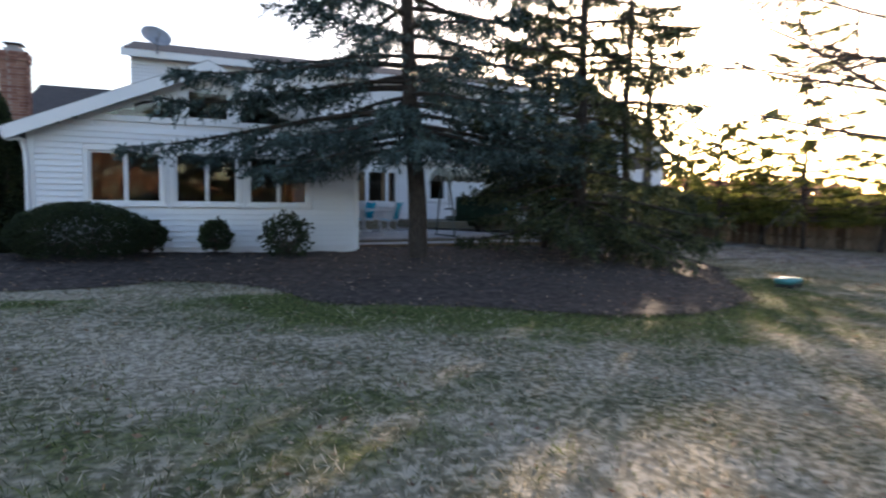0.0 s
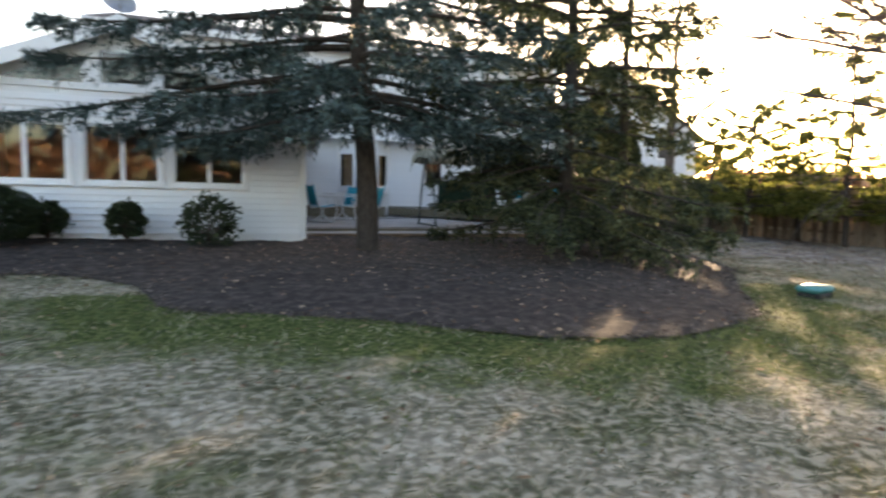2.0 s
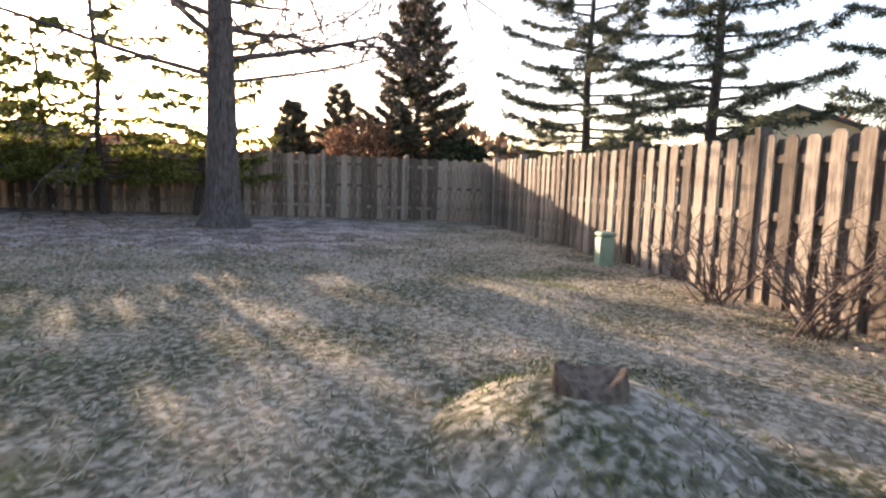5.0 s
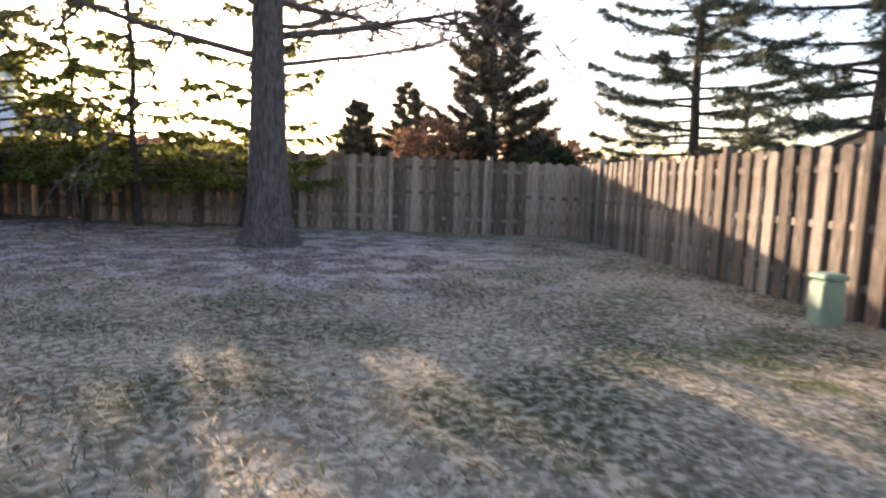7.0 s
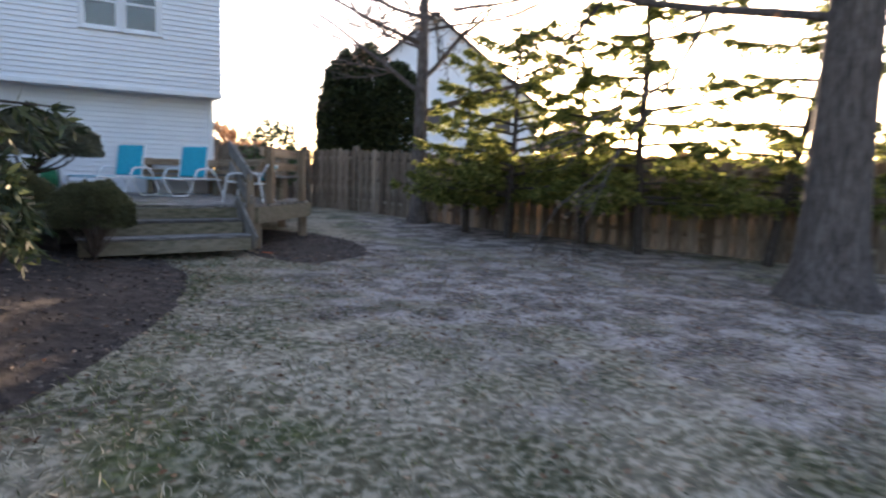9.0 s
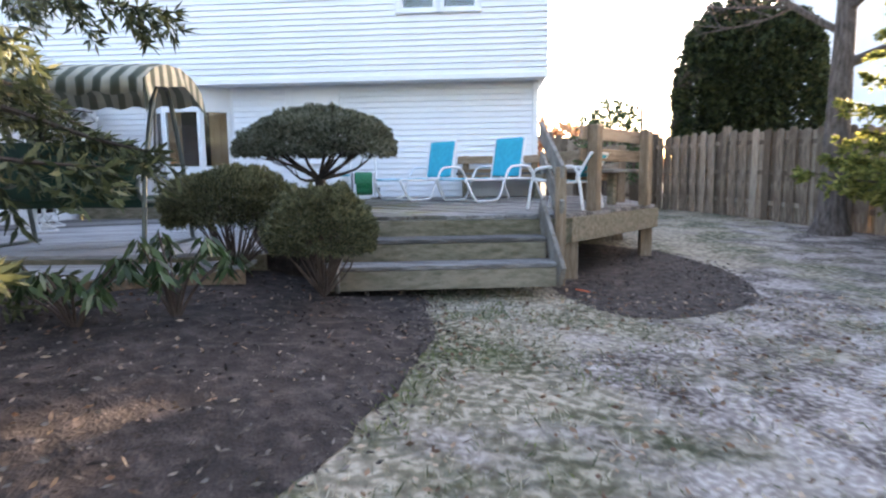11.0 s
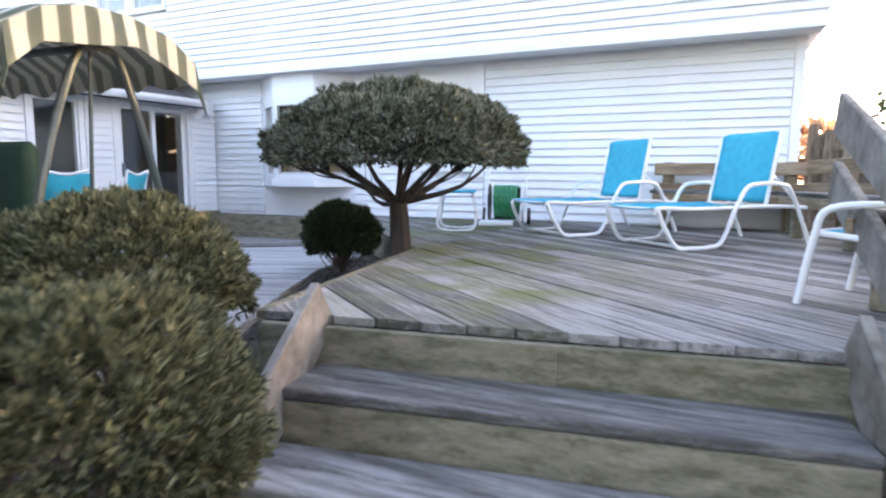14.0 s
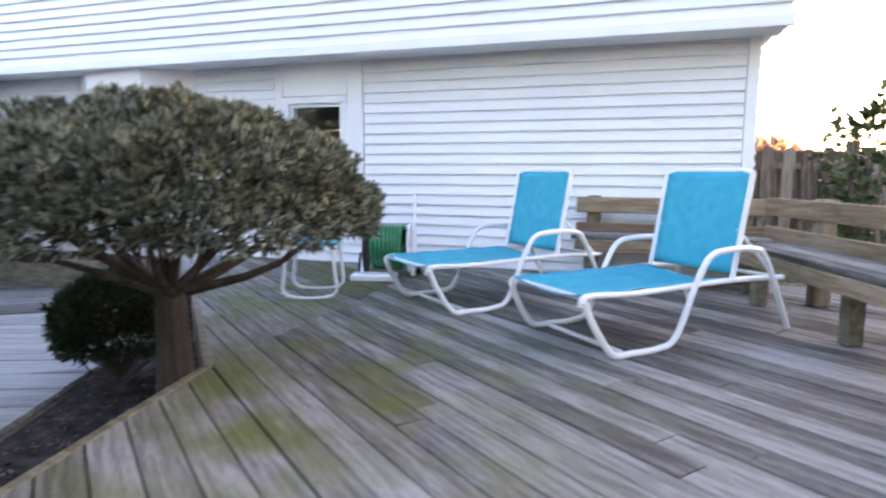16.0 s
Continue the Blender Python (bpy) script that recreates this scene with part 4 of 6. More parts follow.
for a, b in (((1.72, 12.88), (7.0, 13.33)), ((7.0, 13.33), (7.97, 13.68)), ((7.97, 13.7), (7.37, 14.9)), ((7.37, 14.9), (6.77, 16.3))):
    bm = bmesh.new()
    bar(bm, (*a, LOW_Z - .13), (*b, LOW_Z - .13), .038, .18)
    part("rim_joist", bm, M_MOSSY, low)
step = thing("deck_step", 0, 0, 0, label="low timber step along the front of the lower deck", category="step", kind="structure")
boards(step, [[(1.72, 12.2), (7.2, 12.5), (8.0, 13.1), (7.92, 13.62), (7.0, 13.28), (1.72, 12.82)]], (.98, .12), .30, .036, M_DECKL)
for a, b in (((1.72, 12.18), (7.2, 12.48)), ((7.2, 12.48), (8.02, 13.1))):
    bm = bmesh.new()
    bar(bm, (*a, .19), (*b, .19), .038, .19)
    part("rim_joist", bm, M_RAILWOOD, step)

stairs = thing("deck_stairs", 0, 0, 0, label="wide mossy timber steps up to the deck", category="stairs", kind="structure")
for k, (z, off, left) in enumerate(((DECK_Z, .02, 0), (DECK_Z - .185, .345, -.04), (DECK_Z - .375, .66, -.22))):
    a, b = ST_L + SD * left + SN * off, ST_R + SN * off + SD * .03 * k
    bm = bmesh.new()
    bar(bm, (*a.xy, z - .04 - .085), (*b.xy, z - .04 - .085), .038, .165, .006)
    part("riser", bm, M_MOSSY, stairs)
    if k:
        for j in range(2):
            c = SN * (-.075 - j * .153 + .02)
            bm = bmesh.new()
            bar(bm, (*(a + c).xy, z - .019), (*(b + c).xy, z - .019), .148, .038, .006)
            part("tread", bm, M_DECK, stairs)
for base, out in ((ST_L + SD * -.05, 1), (ST_R + SD * .06, 0)):
    bm = bmesh.new()
    p, q = base + SN * .0, base + SN * .78
    bar(bm, (*p.xy, DECK_Z + .05), (*q.xy, DECK_Z - .50), .04, .24, .006)
    part("stringer", bm, M_PLAIN, stairs)
bm = bmesh.new()
pp = ST_R + SD * .22 + SN * .12
box(bm, (pp.x - .05, pp.y - .05, gz(*pp.xy) - .05), (pp.x + .05, pp.y + .05, 1.16), bevel=.006)
part("newel_post", bm, M_POSTWOOD, stairs)
for dz in (0, -.33):
    bm = bmesh.new()
    bar(bm, (*(pp + SN * .06).xy, 1.08 + dz), (10.78, 15.1, 1.60 + dz), .04, .2, .006)
    part("sloping_rail", bm, M_PLAIN, stairs)


def bench(x0, y0, x1, y1, top, label, more=0.0):
    """A fixed deck bench from one end to the other, the back on its right-hand side."""
    L = math.dist((x0, y0), (x1, y1))
    b = thing("deck_bench", x0, y0, DECK_Z, math.degrees(math.atan2(y1 - y0, x1 - x0)), label, "bench", "benches round the deck")
    for k in range(3):
        bm = bmesh.new()
        box(bm, (0, .04 + k * .14, .40), (L, .175 + k * .14, .44), bevel=.005)
        part("seat_board", bm, M_DECK, b)
    bm = bmesh.new()
    box(bm, (.03, .44, .30), (L - .03, .475, .398), bevel=.005)
    part("apron", bm, M_RAILWOOD, b)
    for z, h in ((top - .14, .14), (top - .36, .13)):
        bm = bmesh.new()
        box(bm, (0, -.02, z), (L + more, .02, z + h), bevel=.006)
        part("back_board", bm, M_RAILWOOD, b)
    n = max(2, round(L / 1.3) + 1)
    for k in range(n):
        x = .15 + (L - .3) * k / (n - 1)
        bm = bmesh.new()
        box(bm, (x - .06, -.14, .003), (x + .06, -.025, top + .01), bevel=.008)
        part("post", bm, M_POSTWOOD, b)
        bm = bmesh.new()
        box(bm, (x - .045, .3, .003), (x + .045, .39, .398), bevel=.006)
        part("leg", bm, M_MOSSY, b)
    return b


bench(11.12, 14.32, 12.08, 15.62, .88, "brown timber deck bench with tall slatted back")
bench(11.9, 16.15, 11.25, 18.40, .76, "grey-brown timber deck bench along the outer edge", .48)
bench(11.12, 18.93, 9.58, 18.93, .74, "grey-brown timber bench against the house wall")


# ---- loose furniture ----
def lounger(label, back_deg):
    """A sling chaise: white tube frame with arms, turquoise seat and back. Foot end at the origin, along +x."""
    t = thing("chaise_lounge", 0, 0, 0, label=label, category="chaise lounge", group="turquoise chaises on the deck")
    W, Ls, zs = .31, 1.12, .335
    th = radians(back_deg)
    bx, bz = Ls + .63 * math.cos(th), zs + .63 * math.sin(th)
    for s, nm in ((1, "side_frame"), (-1, "side_frame")):
        bm = bmesh.new()
        tube(bm, curve([(.02, s * W, zs - .05), (.06, s * W, zs), (.4, s * W, zs - .01), (Ls, s * W, zs + .005), (Ls + .45, s * W, zs - .01)], 5), .016, 8)
        part(nm, bm, M_WHITE, t)
        bm = bmesh.new()
        tube(bm, curve([(.03, s * (W + .02), zs - .02), (.08, s * (W + .03), .2), (.2, s * (W + .04), .035), (.34, s * (W + .04), .02), (.52, s * (W + .04), .022), (.64, s * (W + .045), .07),
                        (.76, s * (W + .05), .33), (.86, s * (W + .05), .49), (1.0, s * (W + .05), .525), (1.22, s * (W + .05), .52), (1.34, s * (W + .05), .45), (1.58, s * (W + .05), .02)], 5), .018, 8)
        part("arm_leg", bm, M_WHITE, t)
        bm = bmesh.new()
        tube(bm, [(Ls, s * W, zs + .01), (bx, s * W, bz)], .016, 8)
        part("back_rail", bm, M_WHITE, t)
        bm = bmesh.new()
        tube(bm, [(Ls + .3 * math.cos(th), s * (W - .03), zs + .3 * math.sin(th)), (Ls + .42, s * (W - .03), zs - .01)], .01, 6)
        part("back_stay", bm, M_WHITE, t)
    for x, z in ((.3, .022), (Ls + .42, zs - .01), (.05, zs - .01)):
        bm = bmesh.new()
        tube(bm, [(x, -W, z), (x, W, z)], .013, 8)
        part("cross_bar", bm, M_WHITE, t)
    bm = bmesh.new()
    tube(bm, curve([(bx, -W, bz), (bx + .02, -W * .6, bz + .012), (bx + .02, W * .6, bz + .012), (bx, W, bz)], 5), .016, 8)
    part("head_bar", bm, M_WHITE, t)

    def sling(p, q, name, sag):
        v, f, nu, nv = [], [], 14, 8
        for i in range(nu + 1):
            for j in range(nv + 1):
                a, b = i / nu, j / nv
                x, z = p[0] + (q[0] - p[0]) * a, p[1] + (q[1] - p[1]) * a
                d = sag * math.sin(math.pi * b) + .004 * math.sin(a * 31 + j)
                v.append((x + (q[1] - p[1]) * d, -W + .004 + (2 * W - .008) * b, z - d * abs(q[0] - p[0]) + .008))
        for i in range(nu):
            for j in range(nv):
                k = i * (nv + 1) + j
                f.append((k, k + 1, k + nv + 2, k + nv + 1))
        ob = raw(name, v, f, M_TURQ, t, "turquoise woven sling", True)
        sol = ob.modifiers.new("thick", 'SOLIDIFY')
        sol.thickness = .006
    sling((.03, zs), (Ls - .02, zs + .005), "seat", .03)
    sling((Ls + .01, zs + .03), (bx, bz), "backrest", .03)
    return t


ch = lounger("white tube chaise with turquoise sling, back raised", 79)
ch.matrix_basis = pose(9.6, 16.58, DECK_Z, 0, 0, 44)
copy_thing(ch, pose(8.56, 17.2, DECK_Z, 0, 0, 48))


def armchair(x, y, rz):
    t = thing("patio_armchair", x, y, DECK_Z, rz, "white tube patio armchair with turquoise sling by the steps", "chair")
    for s in (-1, 1):
        bm = bmesh.new()
        tube(bm, curve([(.30, s * .28, .01), (.25, s * .28, .3), (.19, s * .28, .44), (-.1, s * .28, .46), (-.26, s * .28, .42), (-.34, s * .28, .01)], 5), .016, 8)
        part("arm_leg", bm, M_WHITE, t)
        bm = bmesh.new()
        tube(bm, curve([(.26, s * .25, .33), (-.2, s * .25, .30), (-.26, s * .25, .36), (-.40, s * .25, .60)], 5), .015, 8)
        part("side_frame", bm, M_WHITE, t)
    for x_, z_ in ((.25, .33), (-.40, .60), (-.2, .30)):
        bm = bmesh.new()
        tube(bm, [(x_, -.25, z_), (x_, .25, z_)], .014, 8)
        part("cross_bar", bm, M_WHITE, t)
    for nm, pts in (("seat", [(.25, .34), (0, .305), (-.2, .32)]), ("backrest", [(-.24, .36), (-.32, .48), (-.395, .59)])):
        v = [(a, b, c) for a, c in pts for b in (-.24, -.08, .08, .24)]
        f = [(i * 4 + j, i * 4 + j + 1, i * 4 + j + 5, i * 4 + j + 4) for i in range(2) for j in range(3)]
        raw(nm, v, f, M_TURQ, t, "turquoise woven sling", True).modifiers.new("thick", 'SOLIDIFY').thickness = .008
    return t


armchair(11.0, 14.72, 150)


def swivel_chair():
    t = thing("swivel_chair", 0, 0, 0, label="white swivel patio chair with turquoise sling", category="chair", group="swivel chairs by the door")
    bm = bmesh.new()
    tube(bm, [(.26 * math.cos(a * .3927), .26 * math.sin(a * .3927), .02) for a in range(17)], .016, 8)
    part("base_ring", bm, M_WHITE, t)
    for k in range(4):
        bm = bmesh.new()
        a = k * math.pi / 2
        tube(bm, curve([(.26 * math.cos(a), .26 * math.sin(a), .02), (.12 * math.cos(a), .12 * math.sin(a), .10), (0, 0, .2)], 3), .014, 6)
        part("spoke", bm, M_WHITE, t)
    bm = bmesh.new()
    tube(bm, [(0, 0, .16), (0, 0, .36)], .03, 10)
    part("swivel", bm, M_WHITE, t)
    for s in (-1, 1):
        bm = bmesh.new()
        tube(bm, curve([(.26, s * .25, .40), (0, s * .25, .37), (-.22, s * .25, .40), (-.36, s * .25, .95)], 5), .016, 8)
        part("side_frame", bm, M_WHITE, t)
        bm = bmesh.new()
        tube(bm, curve([(.2, s * .27, .40), (.32, s * .29, .45), (.3, s * .3, .6), (.0, s * .3, .64), (-.3, s * .27, .66)], 5), .016, 8)
        part("armrest", bm, M_WHITE, t)
    bm = bmesh.new()
    tube(bm, curve([(-.36, -.25, .95), (-.35, 0, .90), (-.36, .25, .95)], 5), .016, 8)
    part("head_bar", bm, M_WHITE, t)
    for nm, pts in (("seat", [(.27, .41), (0, .37), (-.2, .40)]), ("backrest", [(-.21, .42), (-.28, .68), (-.355, .91)])):
        v = [(x, y, z) for x, z in pts for y in (-.24, -.08, .08, .24)]
        f = [(i * 4 + j, i * 4 + j + 1, i * 4 + j + 5, i * 4 + j + 4) for i in range(2) for j in range(3)]
        raw(nm, v, f, M_TURQ, t, "turquoise woven sling", True).modifiers.new("thick", 'SOLIDIFY').thickness = .008
    return t


sc = swivel_chair()
sc.matrix_basis = pose(3.35, 16.6, LOW_Z, 0, 0, 205)
copy_thing(sc, pose(3.9, 15.75, LOW_Z, 0, 0, 140))
copy_thing(sc, pose(2.6, 15.2, LOW_Z, 0, 0, 20))

table = thing("patio_table", 3.1, 14.7, LOW_Z, 0, "white patio table with tube legs", "table")
bm = bmesh.new()
tube(bm, [(0, 0, .70), (0, 0, .72)], .55, 28)
part("tabletop", bm, M_WHITE, table)
for k in range(4):
    bm = bmesh.new()
    a = k * math.pi / 2 + .6
    tube(bm, curve([(.42 * math.cos(a), .42 * math.sin(a), .01), (.3 * math.cos(a), .3 * math.sin(a), .3), (.4 * math.cos(a), .4 * math.sin(a), .7)], 4), .016, 6)
    part("leg", bm, M_WHITE, table)


def side_table(x, y, z, rz):
    t = thing("side_table", x, y, z, rz, "small white side table with turquoise top", "side table")
    for s in (-1, 1):
        bm = bmesh.new()
        tube(bm, curve([(-.16, s * .2, .40), (-.19, s * .2, .2), (-.17, s * .2, .02), (.17, s * .2, .02), (.19, s * .2, .2), (.16, s * .2, .40)], 4), .015, 8)
        part("leg", bm, M_WHITE, t)
    bm = bmesh.new()
    box(bm, (-.2, -.23, .40), (.2, .23, .425), bevel=.01)
    part("tabletop", bm, M_TURQ, t)
    return t


side_table(7.7, 17.5, DECK_Z, 20)

reel = thing("hose_reel", 7.95, 18.4, DECK_Z, 15, "wheeled hose reel cart with green hose", "hose reel")
bm = bmesh.new()
tube(bm, [(-.14 + k * .0022, .19 * math.cos(k * .3927), .27 + .19 * math.sin(k * .3927)) for k in range(132)], .02, 6)
part("coiled_hose", bm, M_HOSE, reel)
for s in (-1, 1):
    bm = bmesh.new()
    tube(bm, [(s * .19, 0, .27), (s * .205, 0, .27)], .22, 20)
    part("spool_flange", bm, M_WHITE if s > 0 else M_DARKMETAL, reel)
    bm = bmesh.new()
    tube(bm, curve([(s * .23, -.1, .03), (s * .23, .1, .35), (s * .22, .18, .75)], 5), .018, 6)
    part("frame_tube", bm, M_WHITE, reel)
    bm = bmesh.new()
    tube(bm, [(s * .25, .16, .10), (s * .29, .16, .10)], .10, 16)
    part("wheel", bm, M_DARKMETAL, reel)
bm = bmesh.new()
tube(bm, [(-.22, .18, .75), (.22, .18, .75)], .018, 6)
part("handle", bm, M_WHITE, reel)
bm = bmesh.new()
box(bm, (-.3, -.3, .003), (.1, -.1, .06), bevel=.01)
part("foot_tray", bm, M_WHITE, reel)

planter = thing("planter_box", 0, 0, 0, label="low timber planter box of soil against the house", category="planter")
for lo, hi in (((2.66, 18.3, .40), (5.0, 18.34, .72)), ((2.66, 18.34, .40), (2.70, 19.05, .72)), ((4.96, 18.34, .40), (5.0, 19.05, .72))):
    bm = bmesh.new()
    box(bm, lo, hi, bevel=.006)
    part("side_board", bm, M_MOSSY, planter)
bm = bmesh.new()
box(bm, (2.70, 18.34, .40), (4.96, 19.05, .68))
part("soil", bm, M_SOIL, planter)
planter.matrix_basis = Matrix.Translation((0, 0, -.02))

# canopy swing
swing = thing("canopy_swing", 5.88, 14.0, LOW_Z, 4, "garden swing with striped canopy and dark green cushions", "garden swing")
for s in (-1, 1):
    for y, nm in ((-.55, "front_leg"), (.55, "rear_leg")):
        bm = bmesh.new()
        tube(bm, curve([(s * .92, y, .02), (s * .92, y * .75, .8), (s * .93, y * .3, 1.55), (s * .95, 0, 1.66)], 6), .025, 8)
        part(nm, bm, M_TUBE, swing)
    bm = bmesh.new()
    tube(bm, [(s * .92, -.62, .02), (s * .92, .62, .02)], .022, 8)
    part("foot_bar", bm, M_TUBE, swing)
    bm = bmesh.new()
    tube(bm, curve([(s * .8, .30, .5), (s * .8, -.28, .5), (s * .8, -.3, .72), (s * .8, .25, .74)], 5), .02, 8)
    part("arm", bm, M_TUBE, swing)
    bm = bmesh.new()
    tube(bm, [(s * .8, 0, .72), (s * .86, 0, 1.65)], .012, 6)
    part("hanger", bm, M_TUBE, swing)
bm = bmesh.new()
tube(bm, [(-.97, 0, 1.66), (.97, 0, 1.66)], .025, 8)
part("top_bar", bm, M_TUBE, swing)


def pad(name, lo, hi, m):
    bm = bmesh.new()
    box(bm, lo, hi, m, .04)
    bmesh.ops.subdivide_edges(bm, edges=bm.edges[:], cuts=1, use_grid_fill=True)
    for v in bm.verts:
        v.co += Vector((0, 0, .012 * noise.noise(v.co * 3)))
    part(name, bm, M_SWINGPAD, swing, smooth=True)


pad("seat_cushion", (-.78, -.28, .42), (.78, .3, .54), I4)
pad("back_cushion", (-.78, -.40, .50), (.78, -.28, 1.08), I4)
v, f = [], []
prof = [(-.68, 1.50), (-.66, 1.64), (-.45, 1.77), (-.2, 1.84), (.1, 1.85), (.4, 1.79), (.62, 1.66), (.66, 1.52)]
NX = 32
for i in range(NX + 1):
    x = -1.08 + 2.16 * i / NX
    for k, (y, z) in enumerate(prof):
        w = .02 * math.sin(i * 1.3) if k in (0, 7) else 0
        e = .05 if i in (0, NX) else 0
        v.append((x, y + (.03 * math.sin(i * .9) if k in (0, 7) else 0), z + w - e))
for i in range(NX):
    for k in range(len(prof) - 1):
        a = i * len(prof) + k
        f.append((a, a + 1, a + len(prof) + 1, a + len(prof)))
can = raw("canopy", v, f, M_STRIPE, swing, "faded green and cream striped canvas canopy", True)
can.modifiers.new("thick", 'SOLIDIFY').thickness = .012
for s in (-1, 1):
    v, f = [], []
    for k, (y, z) in enumerate(prof):
        v += [(s * 1.09, y, z), (s * (1.11 + .02 * math.sin(k * 2)), y * 1.02, z - .2 + .02 * math.cos(k * 3))]
    for k in range(len(prof) - 1):
        f.append((2 * k, 2 * k + 1, 2 * k + 3, 2 * k + 2))
    raw("valance", v, f, M_STRIPE_END, swing).modifiers.new("thick", 'SOLIDIFY').thickness = .01

# ---- things on the lawn ----
lid = thing("valve_cover", 7.5, 5.62, gz(7.5, 5.62), 15, "teal plastic valve cover set in the lawn", "valve cover")
bm = bmesh.new()
box(bm, (-.2, -.13, -.02), (.2, .13, .06), bevel=.02)
part("base", bm, M_DARKMETAL, lid)
bm = bmesh.new()
box(bm, (-.23, -.15, .06), (.23, .15, .155), bevel=.035)
part("lid", bm, M_GREENPL, lid, smooth=True)

ped = thing("utility_pedestal", 13.9, .76, gz(14, .8), 22, "green metal utility pedestal beside the fence", "utility box")
bm = bmesh.new()
box(bm, (-.12, -.12, -.05), (.12, .12, .45), bevel=.03)
part("body", bm, M_PEDESTAL, ped)
bm = bmesh.new()
box(bm, (-.13, -.13, .45), (.13, .13, .52), bevel=.025)
part("cap", bm, M_PEDESTAL, ped)

stump = thing("tree_stump", 7.43, 1.27, gz(7.43, 1.27), 0, "rotten broken tree stump on a grassy mound", "stump")
v, f = [], []
for i in range(13):
    for j in range(28):
        a, r = j / 28 * 2 * math.pi, i / 12
        q = Vector((math.cos(a) * r * 2, math.sin(a) * r * 2, 5))
        v.append((r * .85 * math.cos(a), r * .75 * math.sin(a), (.24 * (1 - r * r)) + .07 * noise.noise(q) * (1 - r)))
for i in range(12):
    for j in range(28):
        f.append((i * 28 + j, i * 28 + (j + 1) % 28, (i + 1) * 28 + (j + 1) % 28, (i + 1) * 28 + j))
raw("mound", v, f, M_GROUND, stump, "earth mound with tufts of grass", True)
bm = bmesh.new()
rr = []
for z0 in (.1, .22, 1):
    ring = []
    for j in range(18):
        a = j / 18 * 2 * math.pi
        r = .17 + .05 * noise.noise(Vector((math.cos(a) * 2, math.sin(a) * 2, z0)))
        h = z0 if z0 < 1 else .31 + .16 * noise.noise(Vector((math.cos(a) * 1.7, math.sin(a) * 1.7, 8)))
        ring.append(bm.verts.new((r * math.cos(a) * (1 if z0 < 1 else .85), r * math.sin(a), h)))
    rr.append(ring)
for p, q in zip(rr, rr[1:]):
    for j in range(18):
        bm.faces.new((p[j], p[(j + 1) % 18], q[(j + 1) % 18], q[j]))
bm.faces.new(rr[-1])
part("stump_wood", bm, M_STUMP, stump)
mark = thing("marker_flag", 10.97, 13.45, gz(10.97, 13.45) + .02, 0, "small orange plastic marker lying on the earth", "marker")
bm = bmesh.new()
bar(bm, (0, 0, .015), (.1, -.16, .02), .02, .008)
part("strip", bm, M_ORANGE, mark)


# ---- plants ----
def rvec(rng):
    v = rng.normal(size=3)
    return v / np.linalg.norm(v)


class Foliage:
    """Gathers small leaf or needle blades into one mesh."""
    def __init__(self, seed):
        self.v, self.rng = [], np.random.default_rng(seed)

    def blades(self, base, ahead, length, width):
        """Diamond blades: arrays of bases and directions."""
        n = len(base)
        side = np.cross(ahead, self.rng.normal(size=(n, 3)))
        side /= np.linalg.norm(side, axis=1)[:, None] + 1e-9
        L = np.broadcast_to(np.asarray(length, float), (n,))[:, None]
        W = np.broadcast_to(np.asarray(width, float), (n,))[:, None]
        mid = base + ahead * L * .45
        q = np.stack([base, mid + side * W, base + ahead * L, mid - side * W], 1)
        self.v.append(q)

    def sprig(self, at, ahead, length, width, n, spread):
        """Tufts of n blades round each base."""
        at, ahead = np.repeat(at, n, 0), np.repeat(ahead, n, 0)
        d = ahead + self.rng.normal(size=at.shape) * spread
        d /= np.linalg.norm(d, axis=1)[:, None] + 1e-9
        self.blades(at, d, length * self.rng.uniform(.6, 1.2, len(at)), width)

    def make(self, name, material, parent, label=""):
        q = np.concatenate(self.v).astype(np.float32)
        n = len(q)
        me = bpy.data.meshes.new(name)
        me.vertices.add(4 * n)
        me.vertices.foreach_set("co", q.ravel())
        me.loops.add(4 * n)
        me.loops.foreach_set("vertex_index", np.arange(4 * n, dtype=np.int32))
        me.polygons.add(n)
        me.polygons.foreach_set("loop_start", np.arange(0, 4 * n, 4, dtype=np.int32))
        me.update(calc_edges=True)
        me.materials.append(material)
        ob = new(name, me)
        if parent:
            ob.parent = parent
        if label:
            tagged(ob, label)
        return ob


def limb_path(rng, start, d, length, droop, lift, n=7, wob=.06):
    p, pts = Vector(start), [Vector(start)]
    d = Vector(d).normalized()
    for i in range(n):
        t = (i + 1) / n
        d = (d + Vector((rng.normal() * wob, rng.normal() * wob, -droop * (1 - t) / n * 2 + lift * t / n * 2))).normalized()
        p = p + d * length / n
        pts.append(p.copy())
    return pts


